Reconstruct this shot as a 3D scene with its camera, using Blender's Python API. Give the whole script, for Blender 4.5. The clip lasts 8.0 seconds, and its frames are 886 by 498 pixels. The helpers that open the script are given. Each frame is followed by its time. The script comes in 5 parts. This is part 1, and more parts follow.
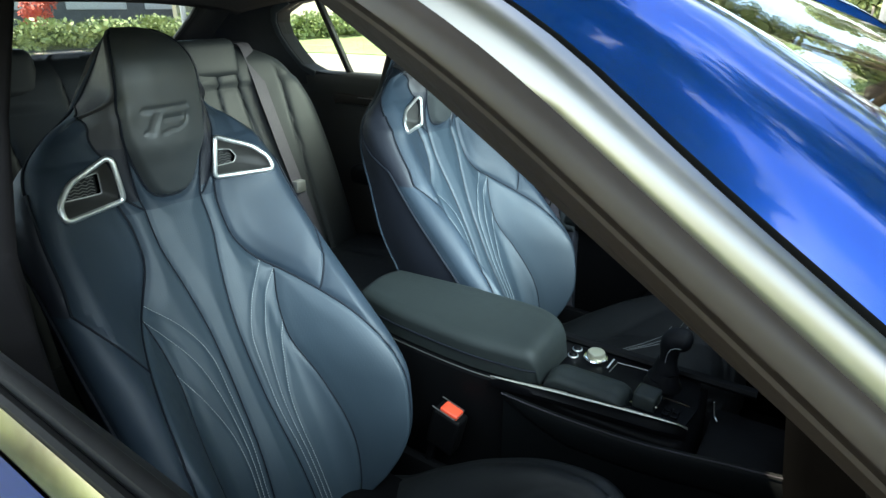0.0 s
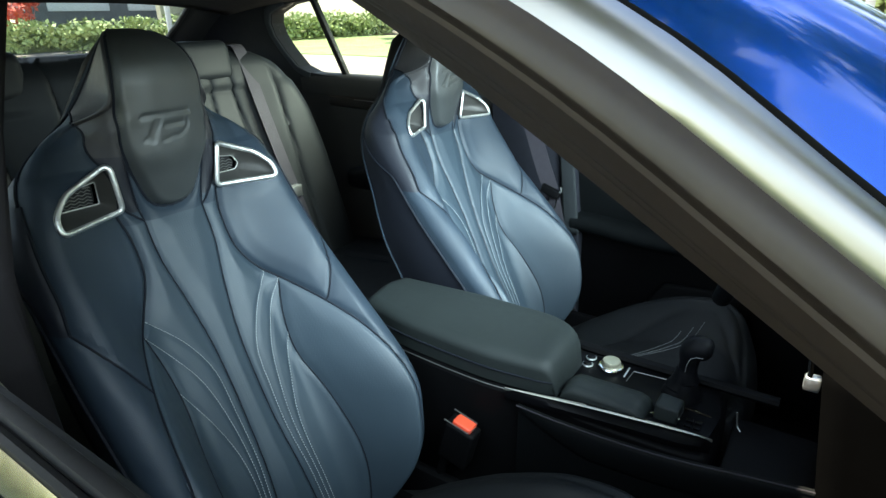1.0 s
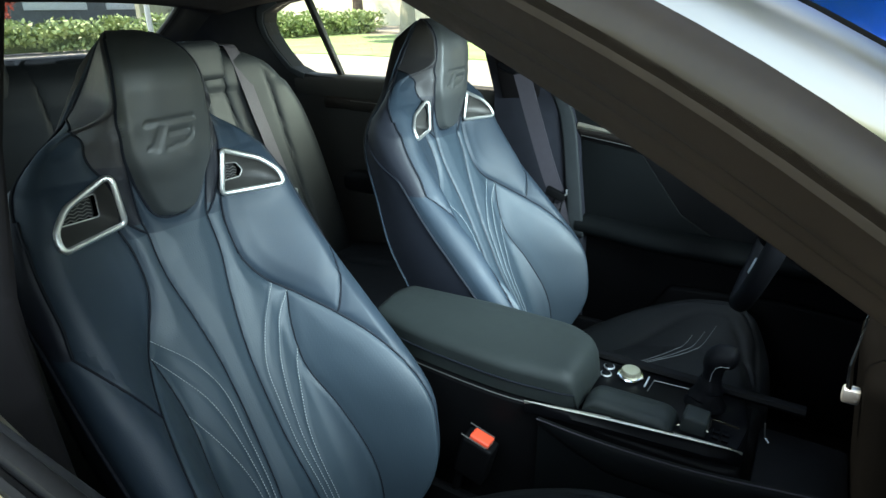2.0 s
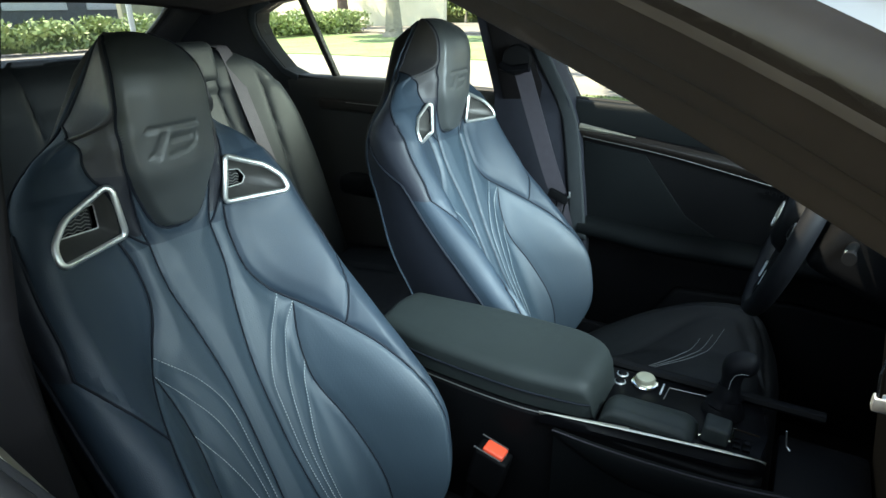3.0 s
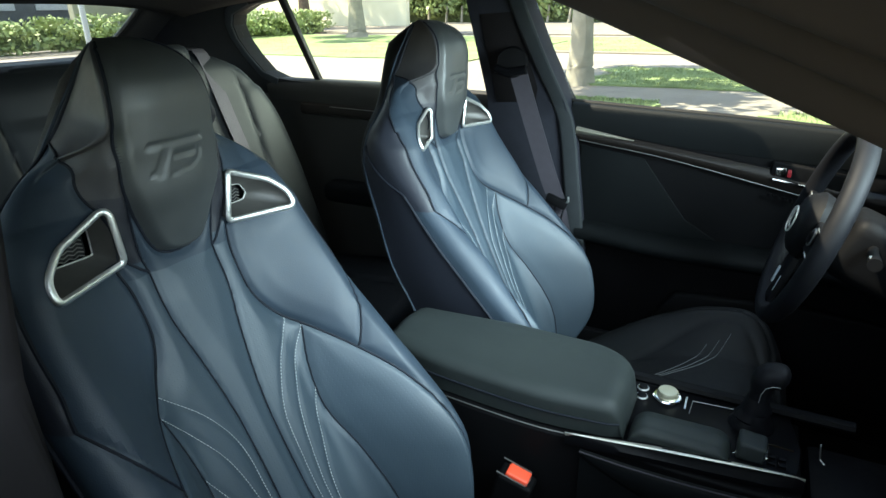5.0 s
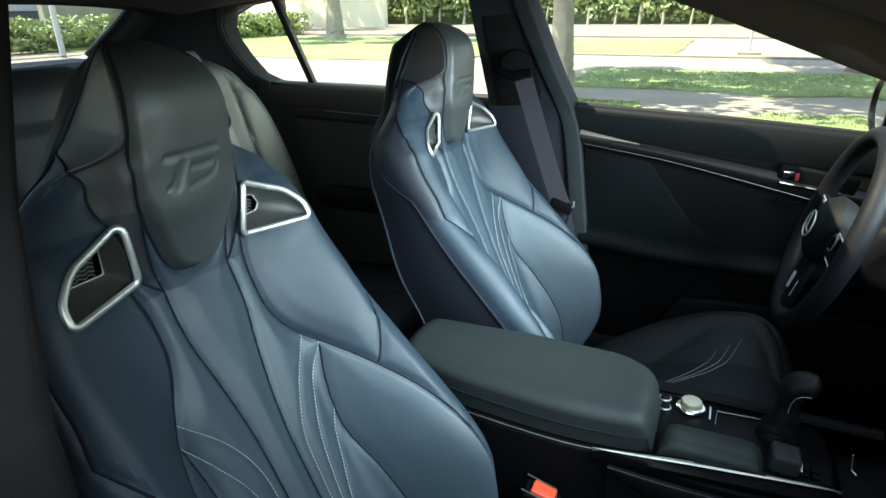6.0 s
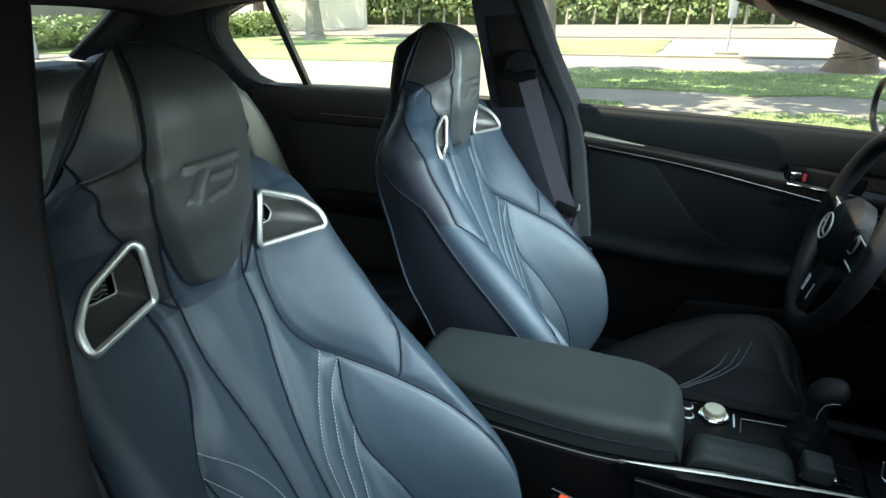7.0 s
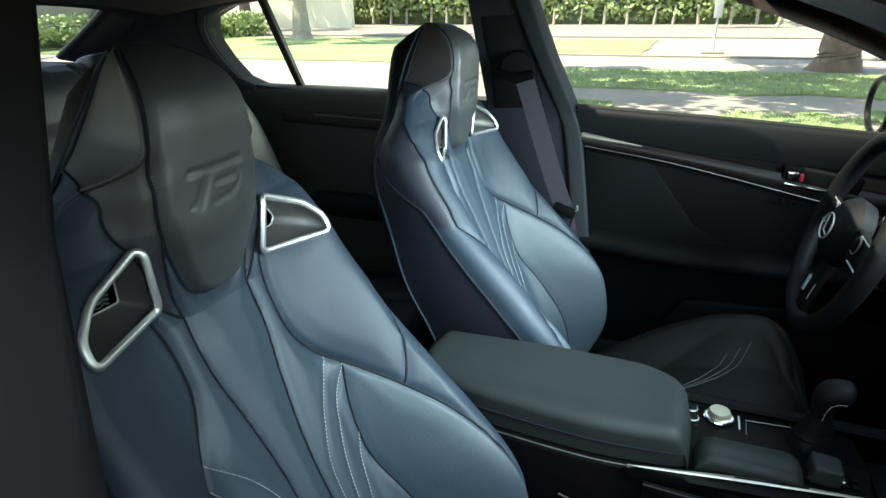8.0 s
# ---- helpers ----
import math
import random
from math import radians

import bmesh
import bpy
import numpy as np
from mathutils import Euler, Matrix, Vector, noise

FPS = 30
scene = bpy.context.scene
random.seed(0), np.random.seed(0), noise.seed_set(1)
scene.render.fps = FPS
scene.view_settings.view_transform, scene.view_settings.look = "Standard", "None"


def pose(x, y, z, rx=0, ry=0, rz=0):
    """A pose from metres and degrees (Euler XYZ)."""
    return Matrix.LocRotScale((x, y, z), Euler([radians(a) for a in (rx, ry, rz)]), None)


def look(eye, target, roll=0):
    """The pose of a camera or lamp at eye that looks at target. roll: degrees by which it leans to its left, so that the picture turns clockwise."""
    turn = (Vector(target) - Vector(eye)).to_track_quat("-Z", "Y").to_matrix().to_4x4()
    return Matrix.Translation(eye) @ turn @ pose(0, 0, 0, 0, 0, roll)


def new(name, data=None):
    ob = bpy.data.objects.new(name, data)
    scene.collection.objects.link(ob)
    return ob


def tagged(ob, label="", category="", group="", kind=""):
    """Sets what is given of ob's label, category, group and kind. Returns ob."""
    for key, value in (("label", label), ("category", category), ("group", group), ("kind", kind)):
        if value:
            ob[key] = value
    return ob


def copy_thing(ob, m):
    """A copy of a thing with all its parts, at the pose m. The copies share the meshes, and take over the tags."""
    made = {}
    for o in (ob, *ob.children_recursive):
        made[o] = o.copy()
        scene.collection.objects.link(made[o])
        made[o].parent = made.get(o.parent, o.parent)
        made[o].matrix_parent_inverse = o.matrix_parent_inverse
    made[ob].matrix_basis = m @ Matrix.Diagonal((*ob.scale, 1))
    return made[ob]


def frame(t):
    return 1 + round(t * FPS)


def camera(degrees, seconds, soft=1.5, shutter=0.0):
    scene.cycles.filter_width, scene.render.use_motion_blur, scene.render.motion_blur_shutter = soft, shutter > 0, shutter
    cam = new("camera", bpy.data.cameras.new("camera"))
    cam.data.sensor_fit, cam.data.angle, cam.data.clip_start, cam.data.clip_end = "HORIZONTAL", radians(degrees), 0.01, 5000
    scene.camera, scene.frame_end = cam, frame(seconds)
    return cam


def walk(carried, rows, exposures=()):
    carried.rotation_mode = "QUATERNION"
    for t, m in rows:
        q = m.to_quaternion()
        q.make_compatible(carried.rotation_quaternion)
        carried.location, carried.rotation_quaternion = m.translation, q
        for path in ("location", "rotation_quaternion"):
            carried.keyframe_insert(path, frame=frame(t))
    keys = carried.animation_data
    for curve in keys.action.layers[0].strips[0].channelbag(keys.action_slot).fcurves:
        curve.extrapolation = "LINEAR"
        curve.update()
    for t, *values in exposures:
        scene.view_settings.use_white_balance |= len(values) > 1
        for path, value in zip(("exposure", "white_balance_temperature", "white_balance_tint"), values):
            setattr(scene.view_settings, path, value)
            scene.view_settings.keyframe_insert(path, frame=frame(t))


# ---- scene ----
# A blue saloon car parked beside a street: seats, console and doors seen through the open side window.
# x runs ahead along the car, y to its left, z up.
SOFT = 1.5
cam = camera(72.9, 8.0, SOFT)
PATH = [
    (0, (0.9099, -0.9027, 1.3264), (0.3803, -0.1407, 0.9538), -0.40),
    (0.5, (0.8805, -0.8999, 1.3273), (0.3609, -0.1314, 0.9538), -0.35),
    (1, (0.8546, -0.8930, 1.3253), (0.3407, -0.1200, 0.9533), -0.57),
    (1.5, (0.8196, -0.8888, 1.3265), (0.3169, -0.1091, 0.9531), -0.61),
    (3, (0.7376, -0.8764, 1.3285), (0.2632, -0.0802, 0.9530), -0.79),
    (3.5, (0.7128, -0.8733, 1.3288), (0.2506, -0.0703, 0.9526), -0.71),
    (4, (0.6933, -0.8691, 1.3296), (0.2420, -0.0601, 0.9530), -0.76),
    (5.5, (0.6042, -0.8581, 1.3326), (0.1922, -0.0279, 0.9570), -0.83),
    (6, (0.5660, -0.8549, 1.3329), (0.1693, -0.0169, 0.9582), -0.75),
    (6.5, (0.5294, -0.8502, 1.3330), (0.1465, -0.0058, 0.9584), -0.74),
    (7, (0.4993, -0.8461, 1.3326), (0.1304, 0.0046, 0.9582), -0.74),
    (7.5, (0.4792, -0.8437, 1.3331), (0.1198, 0.0111, 0.9588), -0.79),
    (8, (0.4727, -0.8419, 1.3332), (0.1211, 0.0160, 0.9584), -0.72),
]

walk(cam, [(t, look(eye, target, roll)) for t, eye, target, roll in PATH], [(0.0, 2.24, 6900, 3), (8.0, 2.12, 6900, 3)])

# ---- light ----
world = bpy.data.worlds.new("world")
scene.world = world
world.use_nodes = True
wn = world.node_tree.nodes
sky = wn.new("ShaderNodeTexSky")
sky.sky_type = "NISHITA"
sky.sun_disc = False
SUN_UP, SUN_ROUND = 60.0, -112.0
sky.sun_elevation = radians(SUN_UP)
sky.sun_rotation = radians(SUN_ROUND)
wn["Background"].inputs["Strength"].default_value = 0.15
# Broken white cloud over the blue.
wl = world.node_tree.links
dome, puffs, mask, cover = wn.new("ShaderNodeTexCoord"), wn.new("ShaderNodeTexNoise"), wn.new("ShaderNodeMapRange"), wn.new("ShaderNodeMix")
puffs.inputs["Scale"].default_value, puffs.inputs["Detail"].default_value = 2.6, 7.0
mask.inputs["From Min"].default_value, mask.inputs["From Max"].default_value, mask.inputs["To Max"].default_value = 0.50, 0.66, 0.75
cover.data_type = "RGBA"
cover.inputs["B"].default_value = (7.0, 7.2, 7.5, 1)
wl.new(dome.outputs["Generated"], puffs.inputs["Vector"])
wl.new(puffs.outputs["Fac"], mask.inputs["Value"])
wl.new(mask.outputs["Result"], cover.inputs["Factor"])
wl.new(sky.outputs["Color"], cover.inputs["A"])
wl.new(cover.outputs["Result"], wn["Background"].inputs["Color"])
sun_data = bpy.data.lights.new("sun", "SUN")
sun_data.energy, sun_data.angle, sun_data.color = 4.0, radians(0.6), (1.0, 0.92, 0.78)
sun = new("sun", sun_data)
_e, _r = radians(SUN_UP), radians(SUN_ROUND)
sun_way = Vector((math.sin(_r) * math.cos(_e), math.cos(_r) * math.cos(_e), math.sin(_e)))
sun.matrix_world = look(sun_way * 60, (0, 0, 0))

# Sky light through the open side window.
pane_light = bpy.data.lights.new("window_light", "AREA")
pane_light.shape, pane_light.size, pane_light.size_y = "RECTANGLE", 0.66, 0.20
pane_light.energy, pane_light.color, pane_light.spread = 0.42, (0.66, 0.81, 1.0), radians(110)
window_light = new("window_light", pane_light)
window_light.matrix_world = look((0.42, -0.72, 1.25), (0.24, -0.26, 0.72))
# Sky light through the windscreen.
screen_light = bpy.data.lights.new("windscreen_light", "AREA")
screen_light.shape, screen_light.size, screen_light.size_y = "RECTANGLE", 0.90, 0.30
screen_light.energy, screen_light.color, screen_light.spread = 3.0, (0.66, 0.85, 1.0), radians(70)
windscreen_light = new("windscreen_light", screen_light)
windscreen_light.matrix_world = look((0.92, -0.02, 1.26), (0.10, 0.30, 0.82))

# Light off the street through the far rear window.
rear_pane = bpy.data.lights.new("rear_window_light", "AREA")
rear_pane.shape, rear_pane.size, rear_pane.size_y = "RECTANGLE", 0.5, 0.20
rear_pane.energy, rear_pane.color, rear_pane.spread = 0.8, (0.88, 1.0, 0.92), radians(85)
rear_window_light = new("rear_window_light", rear_pane)
rear_window_light.matrix_world = look((-0.34, 0.66, 1.23), (-0.75, 0.40, 0.95))

# ---- materials ----
def nodes_of(m):
    m.use_nodes = True
    return m.node_tree.nodes, m.node_tree.links, m.node_tree.nodes["Principled BSDF"]


def material(name, colour, rough=0.5, metal=0.0, vary=0.15, scale=8.0, grain=0.0, grain_scale=600.0, coat=0.0, rough_vary=0.08, random_tone=0.0, spec=0.5, sheen=0.0):
    """A surface with broad blotches, fine grain, uneven gloss and, where asked, a tone of its own for each object."""
    m = bpy.data.materials.new(name)
    n, k, b = nodes_of(m)
    co = n.new("ShaderNodeTexCoord")
    broad = n.new("ShaderNodeTexNoise")
    broad.inputs["Scale"].default_value, broad.inputs["Detail"].default_value = scale, 5.0
    k.new(co.outputs["Object"], broad.inputs["Vector"])
    fine = n.new("ShaderNodeTexNoise")
    fine.inputs["Scale"].default_value, fine.inputs["Detail"].default_value = scale * 9, 3.0
    k.new(co.outputs["Object"], fine.inputs["Vector"])
    both = n.new("ShaderNodeMath")
    both.operation = "MULTIPLY_ADD"
    both.inputs[1].default_value = 0.4
    k.new(fine.outputs["Fac"], both.inputs[0])
    k.new(broad.outputs["Fac"], both.inputs[2])
    ramp = n.new("ShaderNodeMapRange")
    ramp.inputs["From Min"].default_value, ramp.inputs["From Max"].default_value = 0.4, 1.0
    ramp.inputs["To Min"].default_value, ramp.inputs["To Max"].default_value = 1 - vary, 1 + vary
    k.new(both.outputs[0], ramp.inputs["Value"])
    tone = ramp.outputs["Result"]
    if random_tone:
        info = n.new("ShaderNodeObjectInfo")
        rr = n.new("ShaderNodeMapRange")
        rr.inputs["To Min"].default_value, rr.inputs["To Max"].default_value = 1 - random_tone, 1 + random_tone
        k.new(info.outputs["Random"], rr.inputs["Value"])
        mul = n.new("ShaderNodeMath")
        mul.operation = "MULTIPLY"
        k.new(tone, mul.inputs[0])
        k.new(rr.outputs["Result"], mul.inputs[1])
        tone = mul.outputs[0]
    mix = n.new("ShaderNodeVectorMath")
    mix.operation = "SCALE"
    mix.inputs[0].default_value = colour[:3]
    k.new(tone, mix.inputs["Scale"])
    k.new(mix.outputs["Vector"], b.inputs["Base Color"])
    rm = n.new("ShaderNodeMapRange")
    rm.inputs["To Min"].default_value, rm.inputs["To Max"].default_value = max(rough - rough_vary, 0.02), min(rough + rough_vary, 1)
    k.new(fine.outputs["Fac"], rm.inputs["Value"])
    k.new(rm.outputs["Result"], b.inputs["Roughness"])
    b.inputs["Metallic"].default_value = metal
    b.inputs["Coat Weight"].default_value = coat
    b.inputs["Coat Roughness"].default_value = 0.06
    b.inputs["Specular IOR Level"].default_value = spec
    b.inputs["Sheen Weight"].default_value = sheen
    if grain:
        g = n.new("ShaderNodeTexVoronoi")
        g.inputs["Scale"].default_value = grain_scale
        k.new(co.outputs["Object"], g.inputs["Vector"])
        bump = n.new("ShaderNodeBump")
        bump.inputs["Strength"].default_value, bump.inputs["Distance"].default_value = grain, 0.001
        k.new(g.outputs["Distance"], bump.inputs["Height"])
        k.new(bump.outputs["Normal"], b.inputs["Normal"])
    return m


def perforated(name, colour, rough):
    """Leather with rows of tiny holes."""
    m = material(name, colour, rough, vary=0.12, scale=6, grain=0.1, grain_scale=700, spec=0.6)
    n, k, b = m.node_tree.nodes, m.node_tree.links, m.node_tree.nodes["Principled BSDF"]
    co = n.new("ShaderNodeTexCoord")
    v = n.new("ShaderNodeTexVoronoi")
    v.inputs["Scale"].default_value, v.inputs["Randomness"].default_value = 240.0, 0.0
    k.new(co.outputs["Object"], v.inputs["Vector"])
    hole = n.new("ShaderNodeMapRange")
    hole.inputs["From Min"].default_value, hole.inputs["From Max"].default_value = 0.22, 0.34
    hole.inputs["To Min"].default_value, hole.inputs["To Max"].default_value = 0.0, 1.0
    k.new(v.outputs["Distance"], hole.inputs["Value"])
    bump = n.new("ShaderNodeBump")
    bump.inputs["Strength"].default_value, bump.inputs["Distance"].default_value = 0.16, 0.0006
    k.new(hole.outputs["Result"], bump.inputs["Height"])
    k.new(bump.outputs["Normal"], b.inputs["Normal"])
    return m


def glass(name, tint=(1, 1, 1)):
    """A thin clear pane: straight through, with a mirror gloss that grows towards grazing angles."""
    m = bpy.data.materials.new(name)
    m.use_nodes = True
    n, k = m.node_tree.nodes, m.node_tree.links
    n.remove(n["Principled BSDF"])
    clear, shine, mix, fres = n.new("ShaderNodeBsdfTransparent"), n.new("ShaderNodeBsdfGlossy"), n.new("ShaderNodeMixShader"), n.new("ShaderNodeLayerWeight")
    clear.inputs["Color"].default_value = (*tint, 1)
    shine.inputs["Roughness"].default_value = 0.0
    fres.inputs["Blend"].default_value = 0.5
    power, scale = n.new("ShaderNodeMath"), n.new("ShaderNodeMath")
    power.operation, power.inputs[1].default_value = "POWER", 5.0
    scale.operation, scale.inputs[1].default_value, scale.inputs[2].default_value = "MULTIPLY_ADD", 0.9, 0.035
    k.new(fres.outputs["Facing"], power.inputs[0])
    k.new(power.outputs[0], scale.inputs[0])
    k.new(scale.outputs[0], mix.inputs["Fac"])
    k.new(clear.outputs["BSDF"], mix.inputs[1])
    k.new(shine.outputs["BSDF"], mix.inputs[2])
    k.new(mix.outputs["Shader"], n["Material Output"].inputs["Surface"])
    return m


def carbon(name):
    """Woven black carbon under clear lacquer."""
    m = material(name, (0.02, 0.02, 0.022), 0.4, coat=0.22, vary=0.2, scale=20, spec=0.15)
    n, k, b = m.node_tree.nodes, m.node_tree.links, m.node_tree.nodes["Principled BSDF"]
    co = n.new("ShaderNodeTexCoord")
    ch = n.new("ShaderNodeTexChecker")
    ch.inputs["Scale"].default_value = 420.0
    ch.inputs["Color1"].default_value, ch.inputs["Color2"].default_value = (0.006, 0.0052, 0.0048, 1), (0.022, 0.0175, 0.0150, 1)
    k.new(co.outputs["Object"], ch.inputs["Vector"])
    k.new(ch.outputs["Color"], b.inputs["Base Color"])
    return m


LEATHER = material("leather", (0.0184, 0.0290, 0.0418), 0.55, vary=0.18, scale=7, grain=0.12, grain_scale=700, spec=0.36)
LEATHER_HEAD = material("headrest leather", (0.034, 0.0375, 0.0375), 0.47, vary=0.16, scale=7, grain=0.12, grain_scale=700, spec=0.9)
LEATHER_SIDE = material("leather side", (0.0098, 0.0116, 0.0180), 0.55, vary=0.16, scale=7, grain=0.12, grain_scale=700, spec=0.45)
LEATHER_PERF = perforated("perforated leather", (0.0204, 0.0342, 0.0475), 0.58)
# Neck and cheek are one leather panel; its shade and light are put into colour.
NECK_SHADED = material("shaded neck leather", (0.0150, 0.0160, 0.0215), 0.55, vary=0.16, scale=7, grain=0.12, grain_scale=700, spec=0.5)
CHEEK_LIT = material("lit headrest side leather", (0.036, 0.0345, 0.036), 0.5, vary=0.16, scale=9, grain=0.1, grain_scale=700, spec=0.4)
REAR_LEATHER = material("rear seat leather", (0.0066, 0.0082, 0.0098), 0.58, vary=0.16, scale=7, grain=0.12, grain_scale=700, spec=0.28)
# The backrest's leather again, darkened in colour for the shade on the cushions.
CUSHION_SHADED = perforated("shaded cushion leather", (0.0084, 0.0096, 0.0104), 0.6)
CUSHION_SHADED.node_tree.nodes["Principled BSDF"].inputs["Specular IOR Level"].default_value = 0.35
PIPING = material("piping", (0.0060, 0.0078, 0.0125), 0.7, vary=0.1, spec=0.2)
THREAD = material("thread", (0.34, 0.36, 0.36), 0.8, vary=0.1, scale=60)
SATIN = material("satin metal", (0.80, 0.80, 0.78), 0.44, metal=1.0, vary=0.08, scale=20)
DUCT = material("brushed duct", (0.22, 0.215, 0.205), 0.48, metal=0.9, vary=0.12, scale=25)
BLADE = material("warm satin metal", (0.46, 0.43, 0.34), 0.42, metal=1.0, vary=0.1, scale=25)
BRUSHED = material("brushed silver", (0.68, 0.66, 0.58), 0.5, metal=0.9, vary=0.15, scale=18)
CHROME = material("chrome", (0.78, 0.77, 0.74), 0.14, metal=1.0, vary=0.05, scale=15, rough_vary=0.04)
MOULDING = material("bright moulding", (0.40, 0.38, 0.345), 0.36, metal=1.0, vary=0.06, scale=15, rough_vary=0.04)
WAIST = material("waist chrome", (0.52, 0.50, 0.42), 0.22, metal=1.0, vary=0.12, scale=12, rough_vary=0.05)
BLACK = material("black plastic", (0.0024, 0.0024, 0.0028), 0.6, vary=0.2, scale=12, grain=0.12, grain_scale=1200, spec=0.1)
MATT_BLACK = material("matt black plastic", (0.0022, 0.0021, 0.0021), 0.85, vary=0.25, scale=14, grain=0.1, grain_scale=1200, spec=0.01)
GLOSS = material("piano black", (0.0030, 0.0030, 0.0036), 0.35, vary=0.1, scale=8, spec=0.06)
MESH = material("dark mesh", (0.006, 0.006, 0.007), 0.6, vary=0.2, scale=40)
SOFT_TOUCH = material("soft dash", (0.0032, 0.0038, 0.0042), 0.6, vary=0.16, scale=9, grain=0.12, grain_scale=1300, spec=0.09)
ROLL = material("door roll", (0.0050, 0.0061, 0.0066), 0.6, vary=0.16, scale=9, grain=0.12, grain_scale=1300, spec=0.13)
FIELD = material("door leather", (0.0042, 0.0051, 0.0055), 0.6, vary=0.16, scale=9, grain=0.12, grain_scale=1300, spec=0.07)
ARMREST = material("armrest leather", (0.0138, 0.0176, 0.0174), 0.62, vary=0.16, scale=7, grain=0.15, grain_scale=1000, spec=0.3)
TRIM_DARK = material("pillar cloth", (0.0120, 0.0118, 0.0122), 0.8, vary=0.2, scale=30, grain=0.15, grain_scale=1500, spec=0.25)
HEADLINER = material("headliner cloth", (0.022, 0.0195, 0.0195), 0.9, vary=0.2, scale=30, grain=0.2, grain_scale=1500, spec=0.2)
CARPET = material("carpet", (0.004, 0.004, 0.0045), 0.95, vary=0.4, scale=60, grain=0.5, grain_scale=900, spec=0.1)
REAR_PANEL = material("rear door panel", (0.024, 0.0225, 0.020), 0.65, vary=0.16, scale=9, grain=0.12, grain_scale=1300, spec=0.3)
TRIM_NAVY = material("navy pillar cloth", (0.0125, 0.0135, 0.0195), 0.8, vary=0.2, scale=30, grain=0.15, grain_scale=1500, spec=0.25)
TRIM_LIGHT = material("grey pillar trim", (0.021, 0.0245, 0.0270), 0.75, vary=0.15, scale=25, grain=0.12, grain_scale=1500, spec=0.25)
# Darker copy of the pillar trim, with shade put into its colour.
SHADE_PILLAR = material("shaded pillar trim", (0.0068, 0.0058, 0.0064), 0.8, vary=0.2, scale=25, spec=0.15)
RUBBER = material("rubber", (0.009, 0.0085, 0.008), 0.6, vary=0.2, scale=20, spec=0.3)
TRIM_PILLAR = material("pillar trim", (0.0245, 0.0168, 0.0128), 0.6, vary=0.2, scale=20, spec=0.3)
# Outer side of the same trim; the sky's light is put into its brown.
FRAME_LIT = material("lit door frame trim", (0.054, 0.042, 0.035), 0.5, vary=0.2, scale=20, spec=0.4)
LEATHER_RIM = material("rim leather", (0.0035, 0.0037, 0.005), 0.6, vary=0.15, scale=12, grain=0.1, grain_scale=900, spec=0.15)
# Paler copy of the door roll, daylight put into its colour.
ROLL_LIT = material("lit door roll", (0.028, 0.028, 0.030), 0.7, vary=0.15, scale=12, grain=0.06, grain_scale=1500, spec=0.12)
DEEP_RED = material("deep red marker", (0.30, 0.012, 0.02), 0.5, vary=0.06, scale=40)
RED = material("red button", (0.85, 0.09, 0.04), 0.4, vary=0.06, scale=40)
WEB = material("belt webbing", (0.030, 0.026, 0.034), 0.75, vary=0.12, scale=60, grain=0.6, grain_scale=900)
CARBON = carbon("carbon weave")
BLUE = material("blue paint", (0.004, 0.085, 0.46), 0.2, metal=0.7, coat=1.0, vary=0.05, scale=30, rough_vary=0.04)
BLUE.node_tree.nodes["Principled BSDF"].inputs["Coat IOR"].default_value = 1.6
GLASS = glass("window glass", (0.97, 1.0, 0.98))
DIAL = material("pale dial", (0.42, 0.40, 0.30), 0.35, metal=0.6, vary=0.06, scale=40)


# ---- shaping ----
def link_mesh(name, verts, faces, mat, parent=None, label="", smooth=True):
    me = bpy.data.meshes.new(name)
    me.from_pydata([tuple(v) for v in verts], [], [tuple(f) for f in faces])
    me.materials.append(mat)
    me.update()
    if smooth:
        me.shade_smooth()
    ob = new(name, me)
    if parent:
        ob.parent = parent
    if label:
        ob["label"] = label
    return ob


def part(name, bm, mat, parent=None, label="", smooth=True):
    me = bpy.data.meshes.new(name)
    bmesh.ops.recalc_face_normals(bm, faces=bm.faces)
    bm.to_mesh(me)
    bm.free()
    me.materials.append(mat)
    if smooth:
        me.shade_smooth()
        me.set_sharp_from_angle(angle=radians(40))
    ob = new(name, me)
    if parent:
        ob.parent = parent
    if label:
        ob["label"] = label
    return ob


def thing(name, label, category, at=(0, 0, 0), group="", kind=""):
    ob = new(name)
    ob.empty_display_size = 0.05
    ob.location = at
    return tagged(ob, label, category, group, kind)


def curve(*knots):
    """A smooth function through (z, value) knots, with no overshoot."""
    k = np.array(sorted(knots), float)
    x, y = k[:, 0], k[:, 1]
    d = np.diff(y) / np.diff(x)
    m = np.zeros(len(x))
    m[0], m[-1] = d[0], d[-1]
    for i in range(1, len(x) - 1):
        m[i] = 0 if d[i - 1] * d[i] <= 0 else 2 * d[i - 1] * d[i] / (d[i - 1] + d[i])

    def at(v):
        v = np.clip(np.asarray(v, float), x[0], x[-1])
        i = np.clip(np.searchsorted(x, v) - 1, 0, len(x) - 2)
        h = x[i + 1] - x[i]
        t = (v - x[i]) / h
        return (2 * t**3 - 3 * t**2 + 1) * y[i] + (t**3 - 2 * t**2 + t) * h * m[i] + (3 * t**2 - 2 * t**3) * y[i + 1] + (t**3 - t**2) * h * m[i + 1]

    return at


